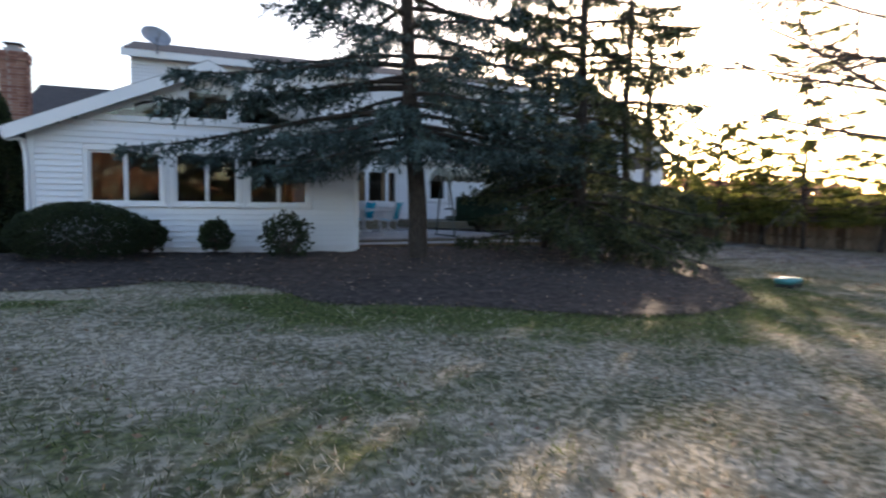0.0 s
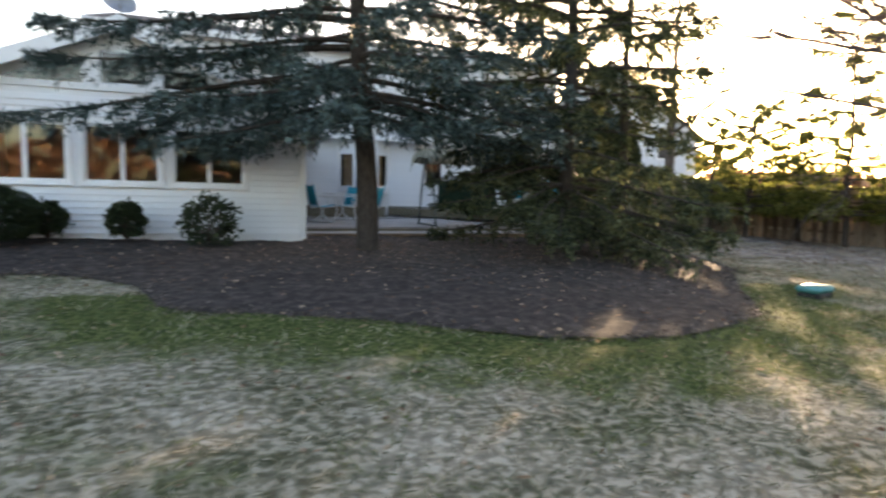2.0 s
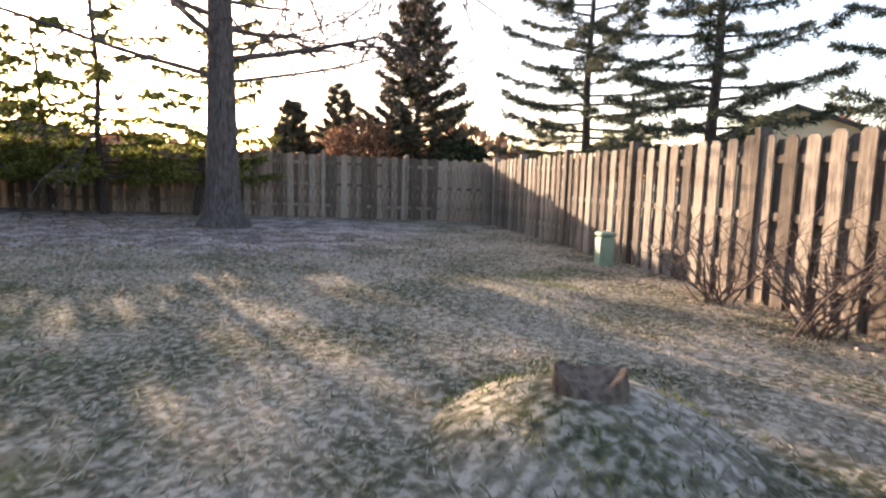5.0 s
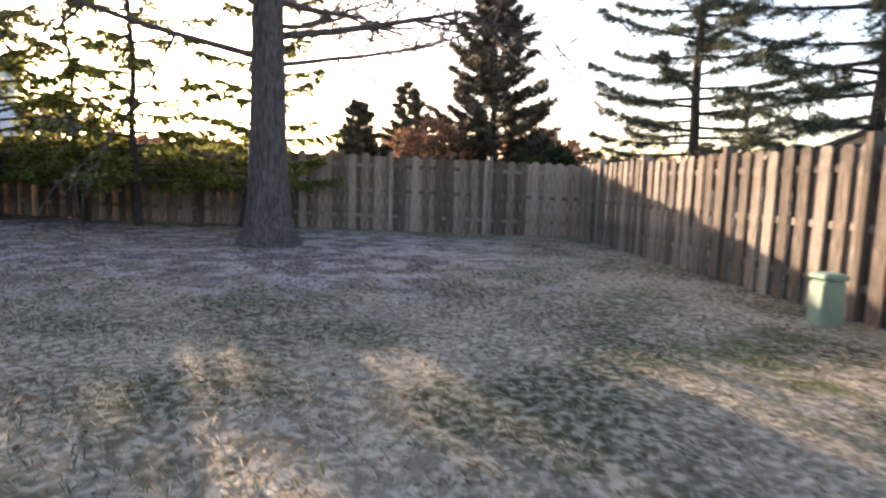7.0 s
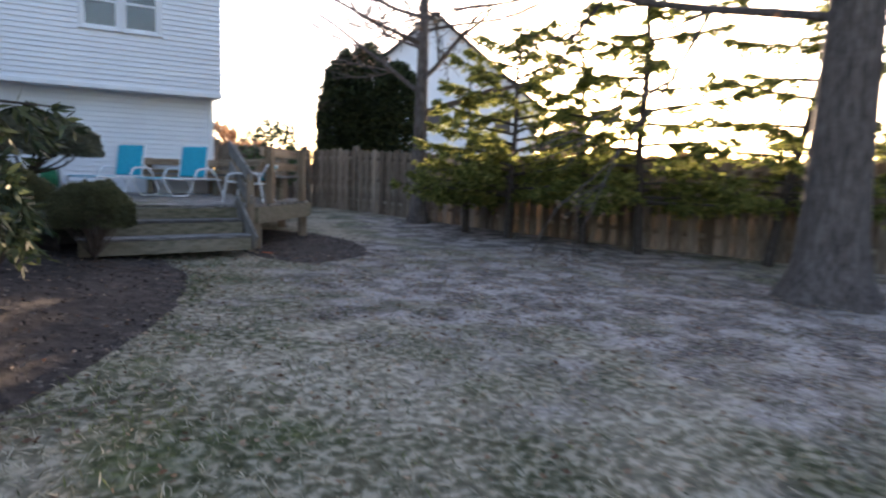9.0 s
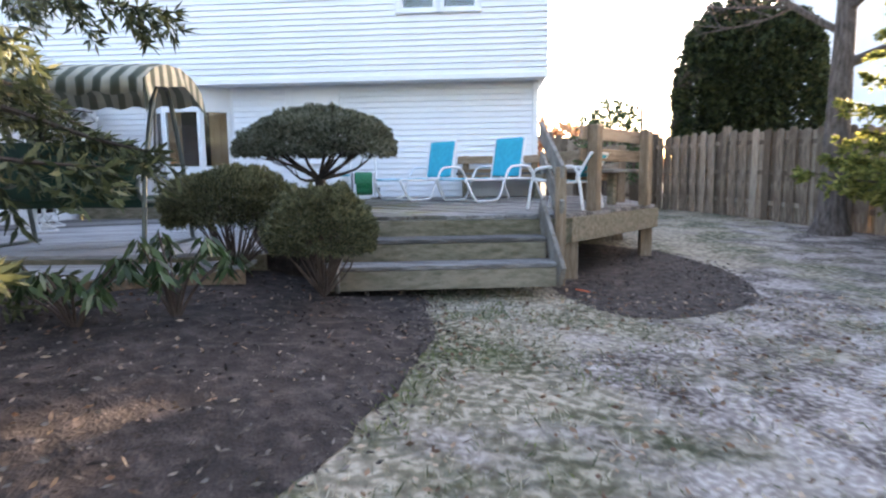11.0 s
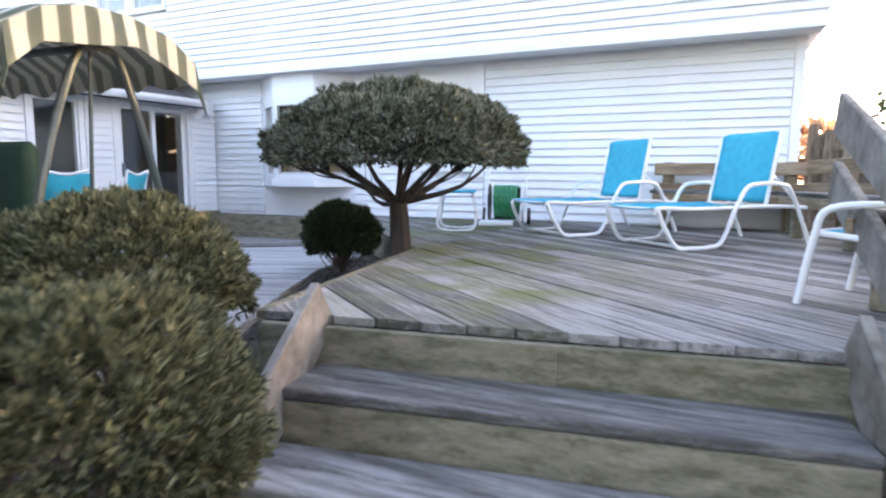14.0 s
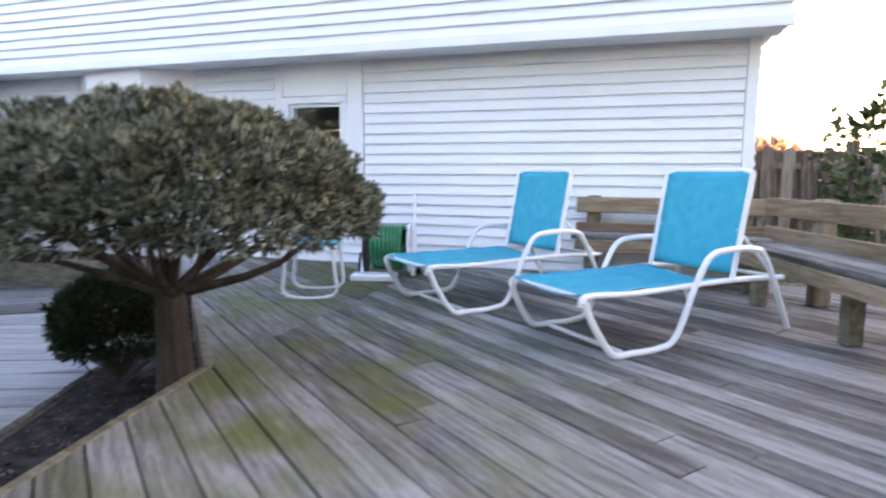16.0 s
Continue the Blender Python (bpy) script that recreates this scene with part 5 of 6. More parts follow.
def spruce(name, x, y, z, height, reach, first, label, seed, lean=(0, 0), trunk=.17, n_limbs=90, material=None, extra=(), dense=1.0, tuft=.11, group="", profile=.75, low_droop=.35, per=4, thin=.055, hang=0.0, low=1.15, spread=.5, up0=-.12):
    t = thing(name, x, y, z, 0, label, "tree", group)
    rng = np.random.default_rng(seed)
    bm = bmesh.new()
    path = [Vector((lean[0] * k / 8 + .03 * rng.normal(), lean[1] * k / 8 + .03 * rng.normal(), height * k / 8)) for k in range(9)]
    path[0] = Vector((0, 0, -.1))
    tube(bm, curve(path, 4), trunk, 10, .02)
    part("trunk", bm, M_BARK2, t)
    fo = Foliage(seed)
    todo = []
    for i in range(n_limbs):
        u = (i + rng.uniform()) / n_limbs
        h = first + (height - first - .2) * u ** low
        a = i * 2.399 + rng.normal() * .3
        k = (1 - (h - first) / (height - first)) ** profile
        todo.append((h, a, (reach * k + .25) * rng.uniform(.7, 1.1)))
    todo += list(extra)
    for h, a, L in todo:
        fz = h / height
        s = Vector((lean[0] * fz, lean[1] * fz, h))
        up = up0 + .45 * fz
        pts = limb_path(rng, s, (math.cos(a), math.sin(a), up), L, low_droop, .32, 8)
        lb = bmesh.new()
        tube(lb, pts, .012 + .012 * L, 5, .006, cap=False)
        part("limb", lb, M_BARK2, t)
        P_ = np.array([tuple(p) for p in pts])
        seg = P_[1:] - P_[:-1]
        n_tw = int(L * 9 * dense) + 3
        for side in (-1, 1):
            us = .18 + .82 * rng.uniform(size=n_tw)
            idx = np.minimum((us * 8).astype(int), 7)
            base = P_[idx] + seg[idx] * ((us * 8) % 1)[:, None]
            fwd = seg[idx] / np.linalg.norm(seg[idx], axis=1)[:, None]
            lat = np.cross(fwd, [0, 0, 1]) * side
            tw = fwd * .75 + lat * .8 + np.array([0, 0, -.18]) + rng.normal(size=base.shape) * .12
            tw[:, 2] -= hang * rng.uniform(size=n_tw) ** 1.5
            tw /= np.linalg.norm(tw, axis=1)[:, None]
            tl = (.18 + .42 * L / 3 * (1.15 - us)) * rng.uniform(.6, 1.2, n_tw)
            m = 6
            for q in range(m):
                at = base + tw * (tl * (q + .5) / m)[:, None]
                at[:, 2] -= .10 * (q / m) ** 2 * tl / .4
                fo.sprig(at, tw, tuft, tuft * thin, per, spread)
        ends = P_[1:]
        fo.sprig(np.repeat(ends, 3, 0), np.repeat(seg / np.linalg.norm(seg, axis=1)[:, None], 3, 0), tuft, tuft * thin, per, .5)
    fo.make("crown", material or M_SPRUCE, t)
    return t


def broad(name, x, y, z, height, trunk, first, reach, label, seed, leaf=None, leaves=4, size=.06, n_limbs=14, up=.5, lean=(0, 0), spread=.9, bark=None, flare=1.0, depth=3, group="", droop=.0, keep=1.0, heft=.28):
    """A broadleaf tree: flared trunk, forking limbs, and what leaves still hang on it."""
    t = thing(name, x, y, z, 0, label, "tree", group)
    rng = np.random.default_rng(seed)
    bm = bmesh.new()
    path = [Vector((lean[0] * (k / 8) ** 1.5, lean[1] * (k / 8) ** 1.5, height * k / 8)) for k in range(9)]
    pts = curve(path, 5)
    n = 18
    rings = []
    for i, p in enumerate(pts):
        f = i / (len(pts) - 1)
        r = trunk * (1 - .8 * f)
        ring = []
        for j in range(n):
            a = 2 * math.pi * j / n
            fl = 1 + flare * .7 * math.exp(-p.z / (.22 * max(.5, trunk / .3))) * (1 + .35 * math.sin(5 * a + seed)) + .05 * noise.noise(Vector((math.cos(a) * 2, math.sin(a) * 2, p.z)))
            ring.append(bm.verts.new((p.x + r * fl * math.cos(a), p.y + r * fl * math.sin(a), p.z - (.12 if i == 0 else 0))))
        rings.append(ring)
    for p, q in zip(rings, rings[1:]):
        for j in range(n):
            bm.faces.new((p[j], p[(j + 1) % n], q[(j + 1) % n], q[j]))
    part("trunk", bm, bark or M_BARK, t, smooth=True)
    fo = Foliage(seed)

    def grow(s, d, L, r, lev, lb):
        pts = limb_path(rng, s, d, L, droop, .12 if lev else .2, 7 if lev < 3 else 4, .13)
        tube(lb, pts, r, (6, 6, 4, 3, 3)[lev], max(.005, r * .5), cap=False)
        if lev >= 1 and leaf and rng.uniform() < keep:
            P_ = np.array([tuple(p) for p in pts])
            k = leaves * (2 if lev == depth else 1)
            at = np.repeat(P_[2:], k, 0) + rng.normal(size=(len(P_[2:]) * k, 3)) * np.array([.20, .20, .06])
            fo.sprig(at, rng.normal(size=at.shape), size, size * .3, 2, .8)
        if lev < depth:
            for c in range(5):
                i = int(rng.integers(2, len(pts)))
                dd = (pts[i] - pts[i - 1]).normalized() + Vector(tuple(rng.normal(size=3) * .55))
                grow(pts[i], dd, L * rng.uniform(.35, .65), max(.007, r * .55), lev + 1, lb)
    for i in range(n_limbs):
        h = first + (height * .97 - first) * (i + rng.uniform(0, .8)) / n_limbs
        f = h / height
        a = i * 2.399 + rng.normal() * .4
        k = 1 - .65 * (h - first) / (height - first)
        s = Vector((lean[0] * f ** 1.5, lean[1] * f ** 1.5, h))
        lb = bmesh.new()
        grow(s, (math.cos(a), math.sin(a), up * rng.uniform(.2, 1.2)), reach * k * rng.uniform(.7, 1.1), max(.012, trunk * heft * k * rng.uniform(.7, 1.5)), 1 if depth > 1 else depth, lb)
        part("limb", lb, bark or M_BARK, t)
    if leaf:
        fo.make("crown", leaf, t)
    return t


def mound(name, x, y, z, rx, ry, rz, label, seed, material, n=2600, blade=.07, zc=None, category="shrub", trunk=None, flat=-.35, shell=.25, width=.16, tufts=3, group="", rough=.14, cone=0.0):
    """A clipped shrub: an uneven shell of short shoots over bare inner twigs."""
    t = thing(name, x, y, z, 0, label, category, group)
    rng = np.random.default_rng(seed)
    fo = Foliage(seed)
    d = rng.normal(size=(n * 2, 3))
    d /= np.linalg.norm(d, axis=1)[:, None]
    d = d[d[:, 2] > flat][:n]
    bumps = np.array([1 + rough * noise.noise(Vector((*(q * 2.6),)) + Vector((seed, 0, 0))) + rough * .7 * noise.noise(Vector((*(q * 7),)) + Vector((0, seed, 0))) for q in d])
    depth = 1 - shell * rng.uniform(size=len(d)) ** 2
    zc = rz * .9 if zc is None else zc
    R = np.array([rx, ry, rz])
    at = d * R * (bumps * depth)[:, None] + np.array([0, 0, zc])
    at[:, :2] *= (1 - cone * (d[:, 2:3] + 1) / 2)
    nrm = d / R
    nrm /= np.linalg.norm(nrm, axis=1)[:, None]
    nrm[:, 2] += .25
    fo.sprig(at - nrm * blade * .5, nrm, blade, blade * width, tufts, .45)
    fo.make("foliage", material, t)
    lb = bmesh.new()
    top = Vector((0, 0, zc - .3 * rz)) if trunk else Vector((0, 0, .05))
    if trunk:
        tube(lb, curve([(trunk[1], trunk[2], -.25), (trunk[1] * .6, trunk[2] * .6, .3 * zc), (0, 0, zc * .68)], 4), trunk[0], 10, trunk[0] * .7)
        top = Vector((0, 0, zc * .64))
    n_st = 13 if trunk else 40
    for k in range(n_st):
        q = d[k * (len(d) // n_st)]
        e = Vector((q[0] * rx * .88, q[1] * ry * .88, zc + q[2] * rz * .8))
        m_ = top.lerp(e, .5) + Vector((0, 0, -.10 * rz if trunk else .05)) + Vector(tuple(rng.normal(size=3) * .05))
        tube(lb, curve([top, m_, e], 3), .03 if trunk else .008, 5, .004, cap=False)
        if trunk:
            for c in range(7):
                g_ = m_.lerp(e, rng.uniform(0, .8))
                h_ = Vector((e.x * .9, e.y * .9, e.z)) + Vector(tuple(rng.uniform(-1, 1, 3) * np.array([.16, .16, .05])))
                tube(lb, curve([g_, g_.lerp(h_, .5) + Vector((0, 0, -.04)), h_], 3), .009, 4, .002, cap=False)
    part("stemwork", lb, M_DARKBARK if trunk else M_TWIG, t)
    return t


# the two great spruces of the bed
spruce("blue_spruce", 2.56, 9.61, bed_z(2.56, 9.61) - .02, 10.5, 4.0, 2.3, "tall blue spruce with wide drooping boughs over mulch", 11, lean=(-.6, .2), trunk=.19, n_limbs=78,
       extra=[(2.75, math.pi * 1.03, 4.9), (2.6, math.pi * .97, 3.9), (2.2, math.pi * 1.08, 3.2), (2.6, math.pi * 1.2, 3.4), (2.5, -.5, 3.6), (2.3, -.15, 3.4), (3.2, math.pi * 1.0, 4.4),
              (2.3, math.pi * 1.35, 2.9), (2.4, -1.1, 2.8), (2.9, -.8, 3.4), (3.6, math.pi * 1.06, 4.2), (2.1, math.pi * .9, 2.6), (2.2, -1.5, 2.2)], dense=.9, tuft=.12, low_droop=.5, hang=1.0, thin=.12, spread=.7)
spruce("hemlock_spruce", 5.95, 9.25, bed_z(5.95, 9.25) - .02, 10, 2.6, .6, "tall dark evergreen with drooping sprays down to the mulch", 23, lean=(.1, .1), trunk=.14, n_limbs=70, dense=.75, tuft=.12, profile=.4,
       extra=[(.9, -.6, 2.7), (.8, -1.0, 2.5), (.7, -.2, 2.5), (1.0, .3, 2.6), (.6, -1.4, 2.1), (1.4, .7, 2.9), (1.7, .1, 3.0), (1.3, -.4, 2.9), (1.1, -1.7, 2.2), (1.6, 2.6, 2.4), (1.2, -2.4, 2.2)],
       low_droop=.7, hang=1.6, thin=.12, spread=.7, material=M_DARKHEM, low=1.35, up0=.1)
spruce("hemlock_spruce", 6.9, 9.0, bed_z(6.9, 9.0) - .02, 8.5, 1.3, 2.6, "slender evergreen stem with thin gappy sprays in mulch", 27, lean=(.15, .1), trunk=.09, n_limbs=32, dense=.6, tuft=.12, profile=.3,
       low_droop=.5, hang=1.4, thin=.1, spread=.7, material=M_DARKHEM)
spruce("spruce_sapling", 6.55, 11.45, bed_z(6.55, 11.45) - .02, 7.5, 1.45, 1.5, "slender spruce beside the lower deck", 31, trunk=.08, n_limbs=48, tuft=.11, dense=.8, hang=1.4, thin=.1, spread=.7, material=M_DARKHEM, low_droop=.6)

spruce("dark_spruce", -1.6, -15, gz(-1.6, -15), 11, 3.2, .4, "dark spruce mirrored in the sunroom windows", 33, trunk=.2, n_limbs=50, tuft=.4, dense=.4, thin=.12, per=4, material=M_DARKHEM)
spruce("dark_spruce", 2.6, -17, gz(2.6, -17), 9, 2.6, .4, "dark spruce mirrored in the sunroom windows", 34, trunk=.2, n_limbs=44, tuft=.4, dense=.4, thin=.12, per=4, material=M_DARKHEM)

# back of the yard
broad("oak", 16.35, 8.63, gz(16.35, 8.63), 11, .36, 2.9, 5.6, "big oak with grey bark and a few dead leaves", 5, M_DEADLEAF, 1, .07, n_limbs=34, up=.3, flare=1.0, depth=4, keep=.22, heft=.17)
broad("maple", 15.75, 18.25, gz(15.75, 18.25), 9, .21, 2.6, 3.2, "slim tree with forked bare limbs by the fence", 8, M_DEADLEAF, 1, .07, n_limbs=16, up=.7, lean=(.2, .2), depth=4, keep=.1)
for hx, hy, hh, first, reach, nl, sd, ln_ in ((16.4, 15.2, 4.4, .9, 2.1, 46, 42, (.2, .1)), (17.5, 12.6, 8.5, .9, 1.7, 52, 41, (.1, .3)), (18.7, 10.9, 6.5, 1.0, 1.6, 40, 44, (.9, -.7)),
                                        (16.05, 16.4, 3.6, .7, 1.0, 24, 43, (.1, .1)), (17.7, 14.3, 5.0, 1.2, 1.3, 22, 46, (-.2, .2))):
    spruce("hemlock", hx, hy, gz(hx, hy), hh, reach, first, "slender hemlock with sprays coloured a backlit yellow-green", sd, lean=ln_, trunk=.09, n_limbs=nl, material=M_BACKLIT_HEM, dense=.6, tuft=.10,
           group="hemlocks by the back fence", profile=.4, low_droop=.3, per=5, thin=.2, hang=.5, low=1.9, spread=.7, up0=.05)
for k, (ax, ay, ah, ar) in enumerate(((16.0, 24.6, 5.2, 1.0), (16.7, 24.3, 5.5, 1.05), (17.6, 23.9, 5.0, 1.0))):
    mound("arborvitae", ax, ay, gz(ax, ay), ar, ar, ah * .52, "tall dark arborvitae beyond the fence", 60 + k, M_ARBOR, 8500, .15, zc=ah * .48, category="tree", flat=-.95, group="arborvitae beyond the fence", width=.3)
# beyond the fences
spruce("pine", 24.6, -3.0, gz(24, -3), 13, 4.6, 2.2, "tall pine with long level boughs beyond the fence", 71, thin=.07, per=5, trunk=.22, n_limbs=60, material=M_PINE, dense=.6, tuft=.2, spread=.8, low_droop=.05, group="pines beyond the fence", profile=.5)
spruce("pine", 31.0, .6, gz(31, .6), 14, 4.8, 2.2, "tall pine with long level boughs beyond the fence", 72, thin=.07, per=5, trunk=.23, n_limbs=62, material=M_PINE, dense=.58, tuft=.22, spread=.8, low_droop=.05, group="pines beyond the fence", profile=.5)
spruce("pine", 18.5, -7.5, gz(18, -7), 13, 4.5, 2.6, "tall pine with long level boughs beyond the fence", 73, thin=.07, per=5, trunk=.22, n_limbs=54, material=M_PINE, dense=.58, tuft=.2, spread=.8, low_droop=.05, group="pines beyond the fence", profile=.5)
spruce("far_spruce", 34.7, 8.9, gz(34, 8.9), 11.5, 3.6, .5, "tall brownish-green fir in a neighbouring garden", 74, thin=.09, per=4, trunk=.2, n_limbs=110, material=M_FARFIR, dense=.6, tuft=.3, profile=.85, low_droop=.1, spread=.8, up0=.15)
spruce("far_spruce", 39, 14.8, gz(39, 14), 6.6, 2.2, .4, "small dark spruce in a neighbouring garden", 75, thin=.09, per=4, trunk=.15, n_limbs=60, material=M_FARFIR, dense=.7, tuft=.28, up0=.15, spread=.8)
spruce("far_spruce", 38.5, 17.6, gz(38, 17), 5.6, 2.0, .4, "small dark spruce in a neighbouring garden", 76, thin=.09, per=4, trunk=.15, n_limbs=60, material=M_FARFIR, dense=.7, tuft=.28, up0=.15, spread=.8)
mound("beech_bush", 33, 11.2, gz(33, 11), 2.4, 2.0, 2.1, "rust-brown leafy bush beyond the fence", 77, M_REDLEAF, 2600, .2, zc=1.8, width=.4, flat=-.8, rough=.3)
mound("dark_bush", 33, 6.2, gz(33, 6), 1.5, 1.5, 1.6, "dark rounded bush beyond the fence", 78, M_ARBOR, 1800, .2, zc=1.6, width=.4, flat=-.8)
# shrubs of the bed and deck
mound("juniper_tree", 7.96, 15.7, .35, 1.02, .92, .52, "umbrella-clipped grey-green juniper on a short trunk", 81, M_JUNIPER, 7000, .055, zc=1.12, flat=-.2, trunk=(.10, .1, -.1), shell=.22, width=.12, tufts=12, rough=.13)
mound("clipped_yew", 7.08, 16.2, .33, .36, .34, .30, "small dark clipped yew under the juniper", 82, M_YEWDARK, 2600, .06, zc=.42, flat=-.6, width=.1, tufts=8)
mound("clipped_yew", 8.93, 12.42, bed_z(8.88, 12.42), .42, .42, .38, "ball-clipped yew with bare twigs beneath, beside the steps", 83, M_YEW, 5200, .042, zc=.53, flat=-.35, width=.10, tufts=9)
mound("clipped_yew", 7.85, 13.3, bed_z(7.9, 13.0), .66, .52, .36, "wide clipped yew at the corner of the lower deck", 84, M_YEW, 6000, .05, zc=.66, flat=-.45, width=.10, tufts=9)
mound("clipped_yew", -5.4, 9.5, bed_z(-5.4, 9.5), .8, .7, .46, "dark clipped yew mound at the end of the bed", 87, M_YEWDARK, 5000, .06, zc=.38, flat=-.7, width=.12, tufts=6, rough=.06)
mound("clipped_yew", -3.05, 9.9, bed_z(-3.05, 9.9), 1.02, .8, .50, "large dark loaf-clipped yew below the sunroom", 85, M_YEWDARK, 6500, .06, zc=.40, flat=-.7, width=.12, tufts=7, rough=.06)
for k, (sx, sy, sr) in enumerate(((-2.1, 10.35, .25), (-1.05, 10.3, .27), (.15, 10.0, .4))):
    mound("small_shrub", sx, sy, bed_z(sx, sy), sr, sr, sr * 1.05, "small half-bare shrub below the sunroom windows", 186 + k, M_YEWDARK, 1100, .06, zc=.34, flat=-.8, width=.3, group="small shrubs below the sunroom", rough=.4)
mound("arborvitae", -4.62, 11.9, gz(-4.6, 12), .62, .62, 1.5, "cone-shaped arborvitae at the house corner", 90, M_ARBOR, 7500, .10, cone=.6, rough=.08, tufts=4, zc=1.4, category="tree", flat=-.95, width=.3)
mound("arborvitae", -6.7, 11.4, gz(-6.7, 11.4), 1.05, 1.05, 2.35, "tall dark arborvitae at the edge of the bed", 91, M_ARBOR, 8500, .13, cone=.5, rough=.08, tufts=4, zc=2.2, category="tree", flat=-.95, width=.3)
mound("garden_shrub", 12.6, 20.4, gz(12.6, 20.4), .7, .6, .8, "loose evergreen shrub at the house corner", 92, M_RHODO, 600, .11, zc=1.5, flat=-.9, width=.3, rough=.5)
broad("bare_tree", 14.2, 24.6, gz(14, 24), 4.6, .06, 1.4, 1.5, "small bare tree behind the fence", 93, None, n_limbs=12, up=1.2, flare=.2)


def rhododendron(x, y, z, seed, h, label):
    t = thing("rhododendron", x, y, z, 0, label, "shrub")
    rng = np.random.default_rng(seed)
    lb, fo = bmesh.new(), Foliage(seed)
    for k in range(16):
        a, L = k * 2.4, h * rng.uniform(.5, 1.0)
        e = Vector((math.cos(a) * .45 * rng.uniform(.2, 1), math.sin(a) * .4 * rng.uniform(.2, 1), L))
        tube(lb, curve([(0, 0, -.05), (e.x * .4, e.y * .4, L * .5), e], 4), .012, 5, .005, cap=False)
        n = 11
        an = np.arange(n) * 2 * np.pi / n + rng.uniform()
        d = np.stack([np.cos(an) * .55, np.sin(an) * .55, -.75 + .3 * rng.uniform(size=n)], 1)
        d /= np.linalg.norm(d, axis=1)[:, None]
        fo.blades(np.tile(np.array(tuple(e)), (n, 1)) + rng.normal(size=(n, 3)) * .02, d, rng.uniform(.12, .19, n), .02)
    part("stemwork", lb, M_TWIG, t)
    fo.make("leaves", M_RHODO, t)


rhododendron(8.12, 11.75, bed_z(8.12, 11.75), 95, .55, "rhododendron with drooping leathery leaves in mulch")
rhododendron(7.6, 11.5, bed_z(7.6, 11.5), 96, .42, "low rhododendron with drooping leaves in mulch")


def bare_bush(x, y, z, h, n, label, seed):
    t = thing("bare_bush", x, y, z, 0, label, "shrub")
    rng = np.random.default_rng(seed)
    bm = bmesh.new()
    for k in range(n):
        a = rng.uniform(0, 6.28)
        pts = limb_path(rng, (rng.normal() * .08, rng.normal() * .08, -.03), (math.cos(a) * .6, math.sin(a) * .6, 1), h * rng.uniform(.5, 1), .1, 0, 6, .16)
        tube(bm, pts, .012, 4, .003, cap=False)
        for c in range(4):
            i = int(rng.integers(2, 6))
            tube(bm, limb_path(rng, pts[i], (rng.normal(), rng.normal(), .8), h * .35, .1, 0, 4, .2), .005, 3, .002, cap=False)
    part("stemwork", bm, M_TWIG, t)


bare_bush(10.1, -.75, gz(10, -.7), 1.5, 26, "leafless twiggy bush against the fence", 97)
bare_bush(11.4, -.25, gz(11.4, -.2), 1.3, 20, "leafless twiggy bush against the fence", 98)
bare_bush(8.5, -1.5, gz(8.5, -1.5), 1.5, 22, "leafless twiggy bush against the fence", 99)


# ---- neighbouring houses ----
def neighbour(x, y, rz, w, d, eave, ridge, material, label):
    h = thing("neighbour_house", x, y, 0, rz, label, "house")
    bm = bmesh.new()
    box(bm, (0, 0, -.5), (w, d, eave))
    vs = [bm.verts.new(p) for p in ((0, 0, eave), (w, 0, eave), (w / 2, 0, ridge), (0, d, eave), (w, d, eave), (w / 2, d, ridge))]
    bm.faces.new(vs[:3])
    bm.faces.new(vs[3:])
    part("wall", bm, material, h)
    bm = bmesh.new()
    for s in (0, 1):
        e = -.4 if s == 0 else w + .4
        ez = eave - .4 * (ridge - eave) / (w / 2)
        q = [(e, ez), (w / 2, ridge)]
        vv = [bm.verts.new((a, b, c + t)) for a, c in q for b in (-.4, d + .4) for t in (.02, .2)]
        for fc in ((0, 1, 3, 2), (4, 6, 7, 5), (0, 2, 6, 4), (1, 5, 7, 3), (0, 4, 5, 1), (2, 3, 7, 6)):
            bm.faces.new([vv[i] for i in fc])
    part("roof", bm, M_SHINGLE, h)
    for k in range(3):
        for zz in (1.2, 4.0):
            if zz + 1.3 > eave:
                continue
            bm = bmesh.new()
            xx = w * (k + .5) / 3 - .5
            box(bm, (xx - .08, -.05, zz - .08), (xx + 1.08, -.004, zz + 1.28))
            win = part("window", bm, M_TRIM, h)
            # opaque pane, its dark colour stands for the unlit room behind
            bm = bmesh.new()
            box(bm, (xx, -.06, zz), (xx + 1.0, -.052, zz + 1.2))
            part("pane", bm, M_ROOM_SHADE, win)
    return h


neighbour(20, 39, -30, 12, 10, 5.5, 10.5, M_NEIGH, "pale two-storey neighbouring house beyond the trees")
neighbour(40, -17, 60, 9, 8, 2.8, 4.6, M_CREAM, "cream neighbouring house beyond the side fence")
pole = thing("utility_pole", 34, -1.6, gz(34, -1.6), 0, "dark timber utility pole with a lamp head", "utility pole")
bm = bmesh.new()
tube(bm, [(0, 0, -.2), (0, 0, 5.6)], .11, 10, .08)
part("pole", bm, M_BARK2, pole)
bm = bmesh.new()
box(bm, (-.22, -.16, 4.3), (.22, .16, 5.0), bevel=.04)
part("transformer", bm, M_GREYMETAL, pole)

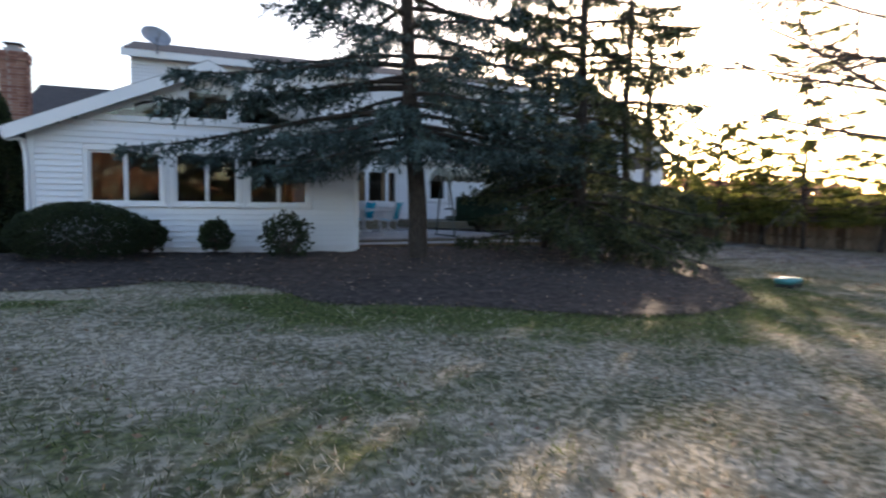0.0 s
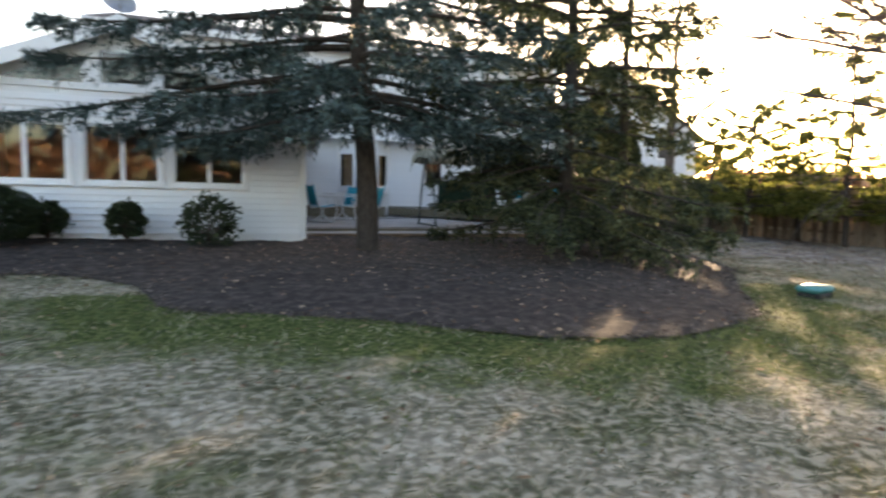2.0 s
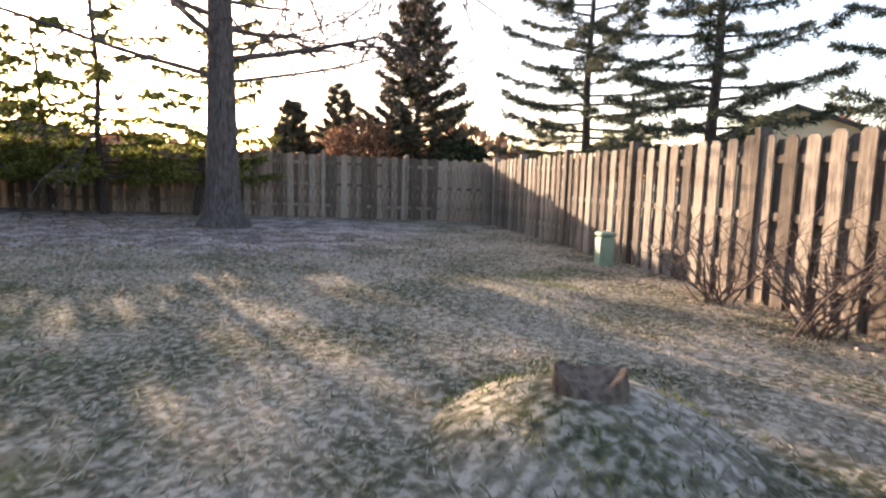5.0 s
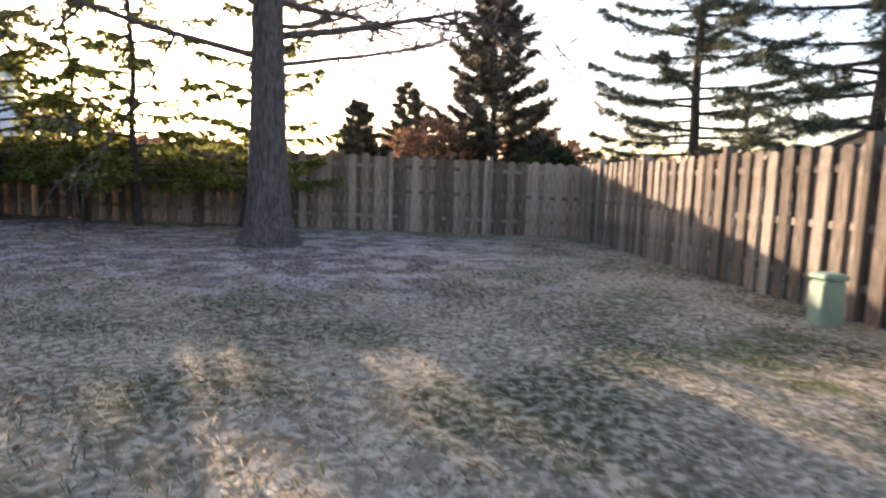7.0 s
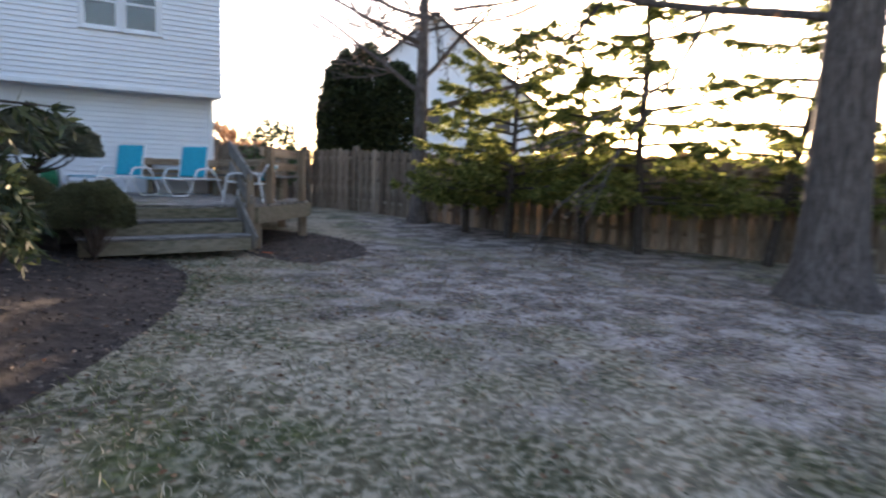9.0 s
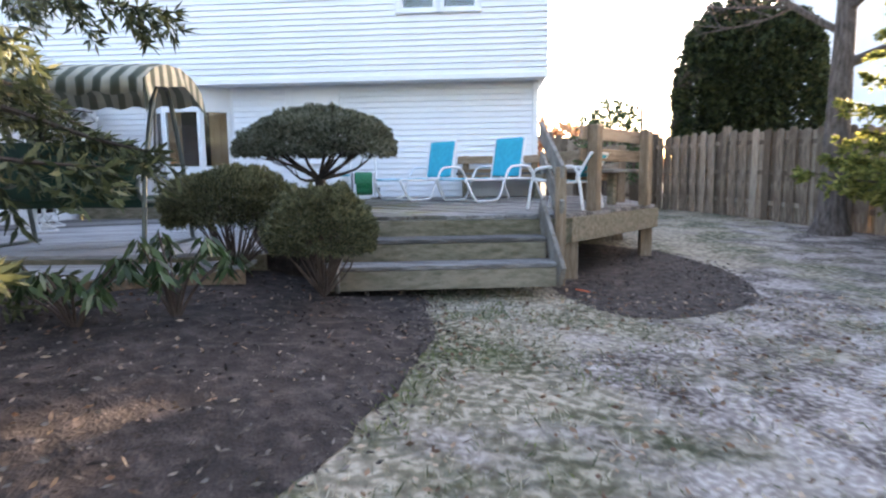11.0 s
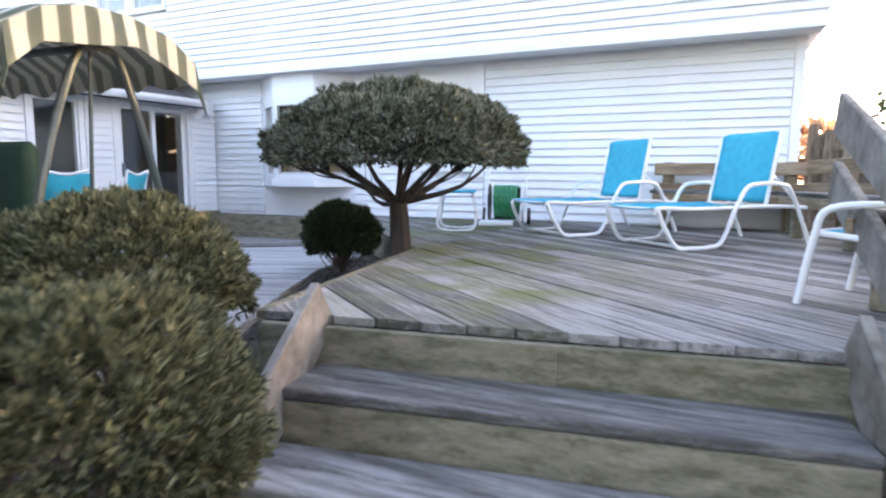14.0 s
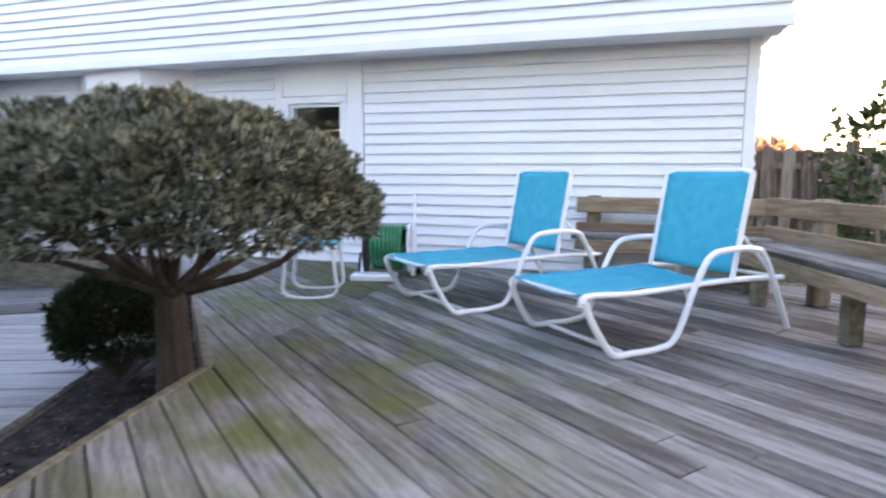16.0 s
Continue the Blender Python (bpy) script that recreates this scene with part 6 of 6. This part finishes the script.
# far woods that close the horizon
rng = np.random.default_rng(7)
fo = Foliage(7)
an = rng.uniform(0, 2 * np.pi, 5200)
rad = rng.uniform(85, 105, 5200)
hh = rng.uniform(0, 1, 5200) ** .8 * (5.5 + 2.2 * np.sin(an * 9) + 1.3 * np.sin(an * 23))
fo.sprig(np.stack([10 + rad * np.cos(an), 10 + rad * np.sin(an), hh], 1), np.tile([0, 0, 1.0], (5200, 1)), 2.2, .55, 4, .8)
tagged(fo.make("far_woods", M_REDLEAF, None), "far belt of bare winter woods round the gardens", "woods", kind="stuff")

# ---- ground litter ----
rng = np.random.default_rng(17)
N = 330000
gx_, gy_ = rng.uniform(-5, 21, N), rng.uniform(-3, 14, N)
near = np.array([(p[1], p[2]) for p in PATH])
d2 = np.min((gx_[:, None] - near[:, 0]) ** 2 + (gy_[:, None] - near[:, 1]) ** 2, 1)
keep = rng.uniform(size=N) < np.clip(1.25 - np.sqrt(d2) / 9, .15, 1)
blades_at = {"tan": [], "green": []}
for x, y in zip(gx_[keep], gy_[keep]):
    if within(x, y, IN_BED) or within(x, y, IN_YARD) or (bare_at(x, y) + .5 * noise.noise(Vector((x * 1.6, y * 1.6, 2))) > .36 and rng.uniform() > .22) or (x > 8 and y > 13.6):
        continue
    if (Vector((x, y, 0)) - CORNER).dot(FN) < .05:
        continue
    q = ((x - 7.43) / .85) ** 2 + ((y - 1.27) / .75) ** 2
    if q < .12:
        continue
    lush = q < 1 or green_at(x, y) + .8 * noise.noise(Vector((x * 2.2, y * 2.2, 5))) + .25 * rng.normal() > .45
    blades_at["green" if lush else "tan"].append((x, y, gz(x, y) + (.22 * (1 - q) if q < 1 else 0)))
for (shade, spots), m_ in zip(blades_at.items(), (M_GRASS, M_GREENGRASS)):
    bl = np.array(spots)
    fo = Foliage(18)
    ah = rng.normal(size=bl.shape) * np.array([.8, .8, .25]) + np.array([0, 0, .5 if shade == "tan" else .8])
    ah /= np.linalg.norm(ah, axis=1)[:, None]
    fo.blades(bl, ah, rng.uniform(.03, .085, len(bl)), .0035)
    tagged(fo.make("grass", m_, None), "short dry tan winter grass" if shade == "tan" else "short green turf along the mulch bed", "grass", kind="stuff")
fo, fl = Foliage(19), []
for x, y in zip(rng.uniform(-5, 21, 9000), rng.uniform(-3, 14, 9000)):
    if (Vector((x, y, 0)) - CORNER).dot(FN) > .1 and not (x > 8.3 and y > 13.2):
        fl.append((x, y, bed_z(x, y) + .02))
for x, y in zip(rng.uniform(8.5, 16, 9000), rng.uniform(3, 13.5, 9000)):
    if rng.uniform() < .25 + bare_at(x, y) and not within(x, y, IN_BED):
        fl.append((x, y, gz(x, y) + .015))
for s in rng.uniform(0, 18, 1500):
    p = CORNER - FD * s + FN * (.1 + abs(rng.normal()) * .7)
    fl.append((p.x, p.y, gz(p.x, p.y) + .02))
fl = np.array(fl)
ah = rng.normal(size=fl.shape) * np.array([1, 1, .25])
ah /= np.linalg.norm(ah, axis=1)[:, None]
fo.blades(fl, ah, rng.uniform(.025, .06, len(fl)), rng.uniform(.006, .014, len(fl)))
tagged(fo.make("fallen_leaves", M_DEADLEAF, None), "scattered dry fallen leaves on lawn and mulch", "leaves", kind="stuff")
fo, cl = Foliage(20), []
for x, y in zip(rng.uniform(-6, 10.2, 30000), rng.uniform(4.2, 14, 30000)):
    if within(x, y, IN_BED) and (x - 9) ** 2 + (y - 10) ** 2 < 60 * rng.uniform():
        cl.append((x, y, bed_z(x, y) + .008))
for x, y in zip(rng.uniform(10.7, 13.8, 5200), rng.uniform(12.3, 16.2, 5200)):
    if within(x + rng.normal() * .12, y + rng.normal() * .12, IN_YARD):
        cl.append((x, y, gz(x, y) + .02))
for k in rng.integers(0, len(BED_LINE), 2600):
    x, y = EDGE[k] + rng.normal(size=2) * .10
    cl.append((x, y, bed_z(x, y) + .012))
for x, y in zip(rng.uniform(6.6, 8.4, 2600), rng.uniform(13.7, 17.2, 2600)):
    if in_poly(x, y, [(8.5, 13.6), (8.1, 15.75), (6.85, 17.15), (6.7, 17.2), (6.8, 16.3), (7.4, 14.9), (7.98, 13.75)]):
        cl.append((x, y, .345 + .02 * rng.uniform()))
cl = np.array(cl)
ah = rng.normal(size=cl.shape) * np.array([1, 1, .3])
ah /= np.linalg.norm(ah, axis=1)[:, None]
fo.blades(cl, ah, rng.uniform(.02, .06, len(cl)), rng.uniform(.004, .011, len(cl)))
tagged(fo.make("mulch_chips", M_CHIP, None), "loose bark chips over the mulch bed", "mulch", kind="stuff")
bm = bmesh.new()
prism(bm, [(8.5, 13.6), (8.1, 15.75), (6.85, 17.15), (6.66, 17.2), (6.78, 16.3), (7.38, 14.9), (7.98, 13.72)], .05, .34)
tagged(part("planting_pocket", bm, M_MULCH), "mulched planting pocket between the two decks", "mulch", kind="structure")
for k, (sx, sy, ang, L) in enumerate(((12.9, 3.9, 20, 1.6), (11.6, 4.6, -10, .5), (13.1, 9.2, 70, 1.0), (8.4, 7.9, 20, 1.1), (14.6, 8.4, 10, .8))):
    st = thing("fallen_branch", sx, sy, bed_z(sx, sy) + .015, ang, "thin fallen branch lying on the ground", "branch", "fallen branches")
    rg = np.random.default_rng(k)
    bm = bmesh.new()
    tube(bm, limb_path(rg, (0, 0, 0), (1, 0, 0), L, 0, 0, 7, .07), .012, 5, .004)
    for v_ in bm.verts:
        v_.co.z = max(-.01, v_.co.z * .3)
    part("stick", bm, M_TWIG, st)
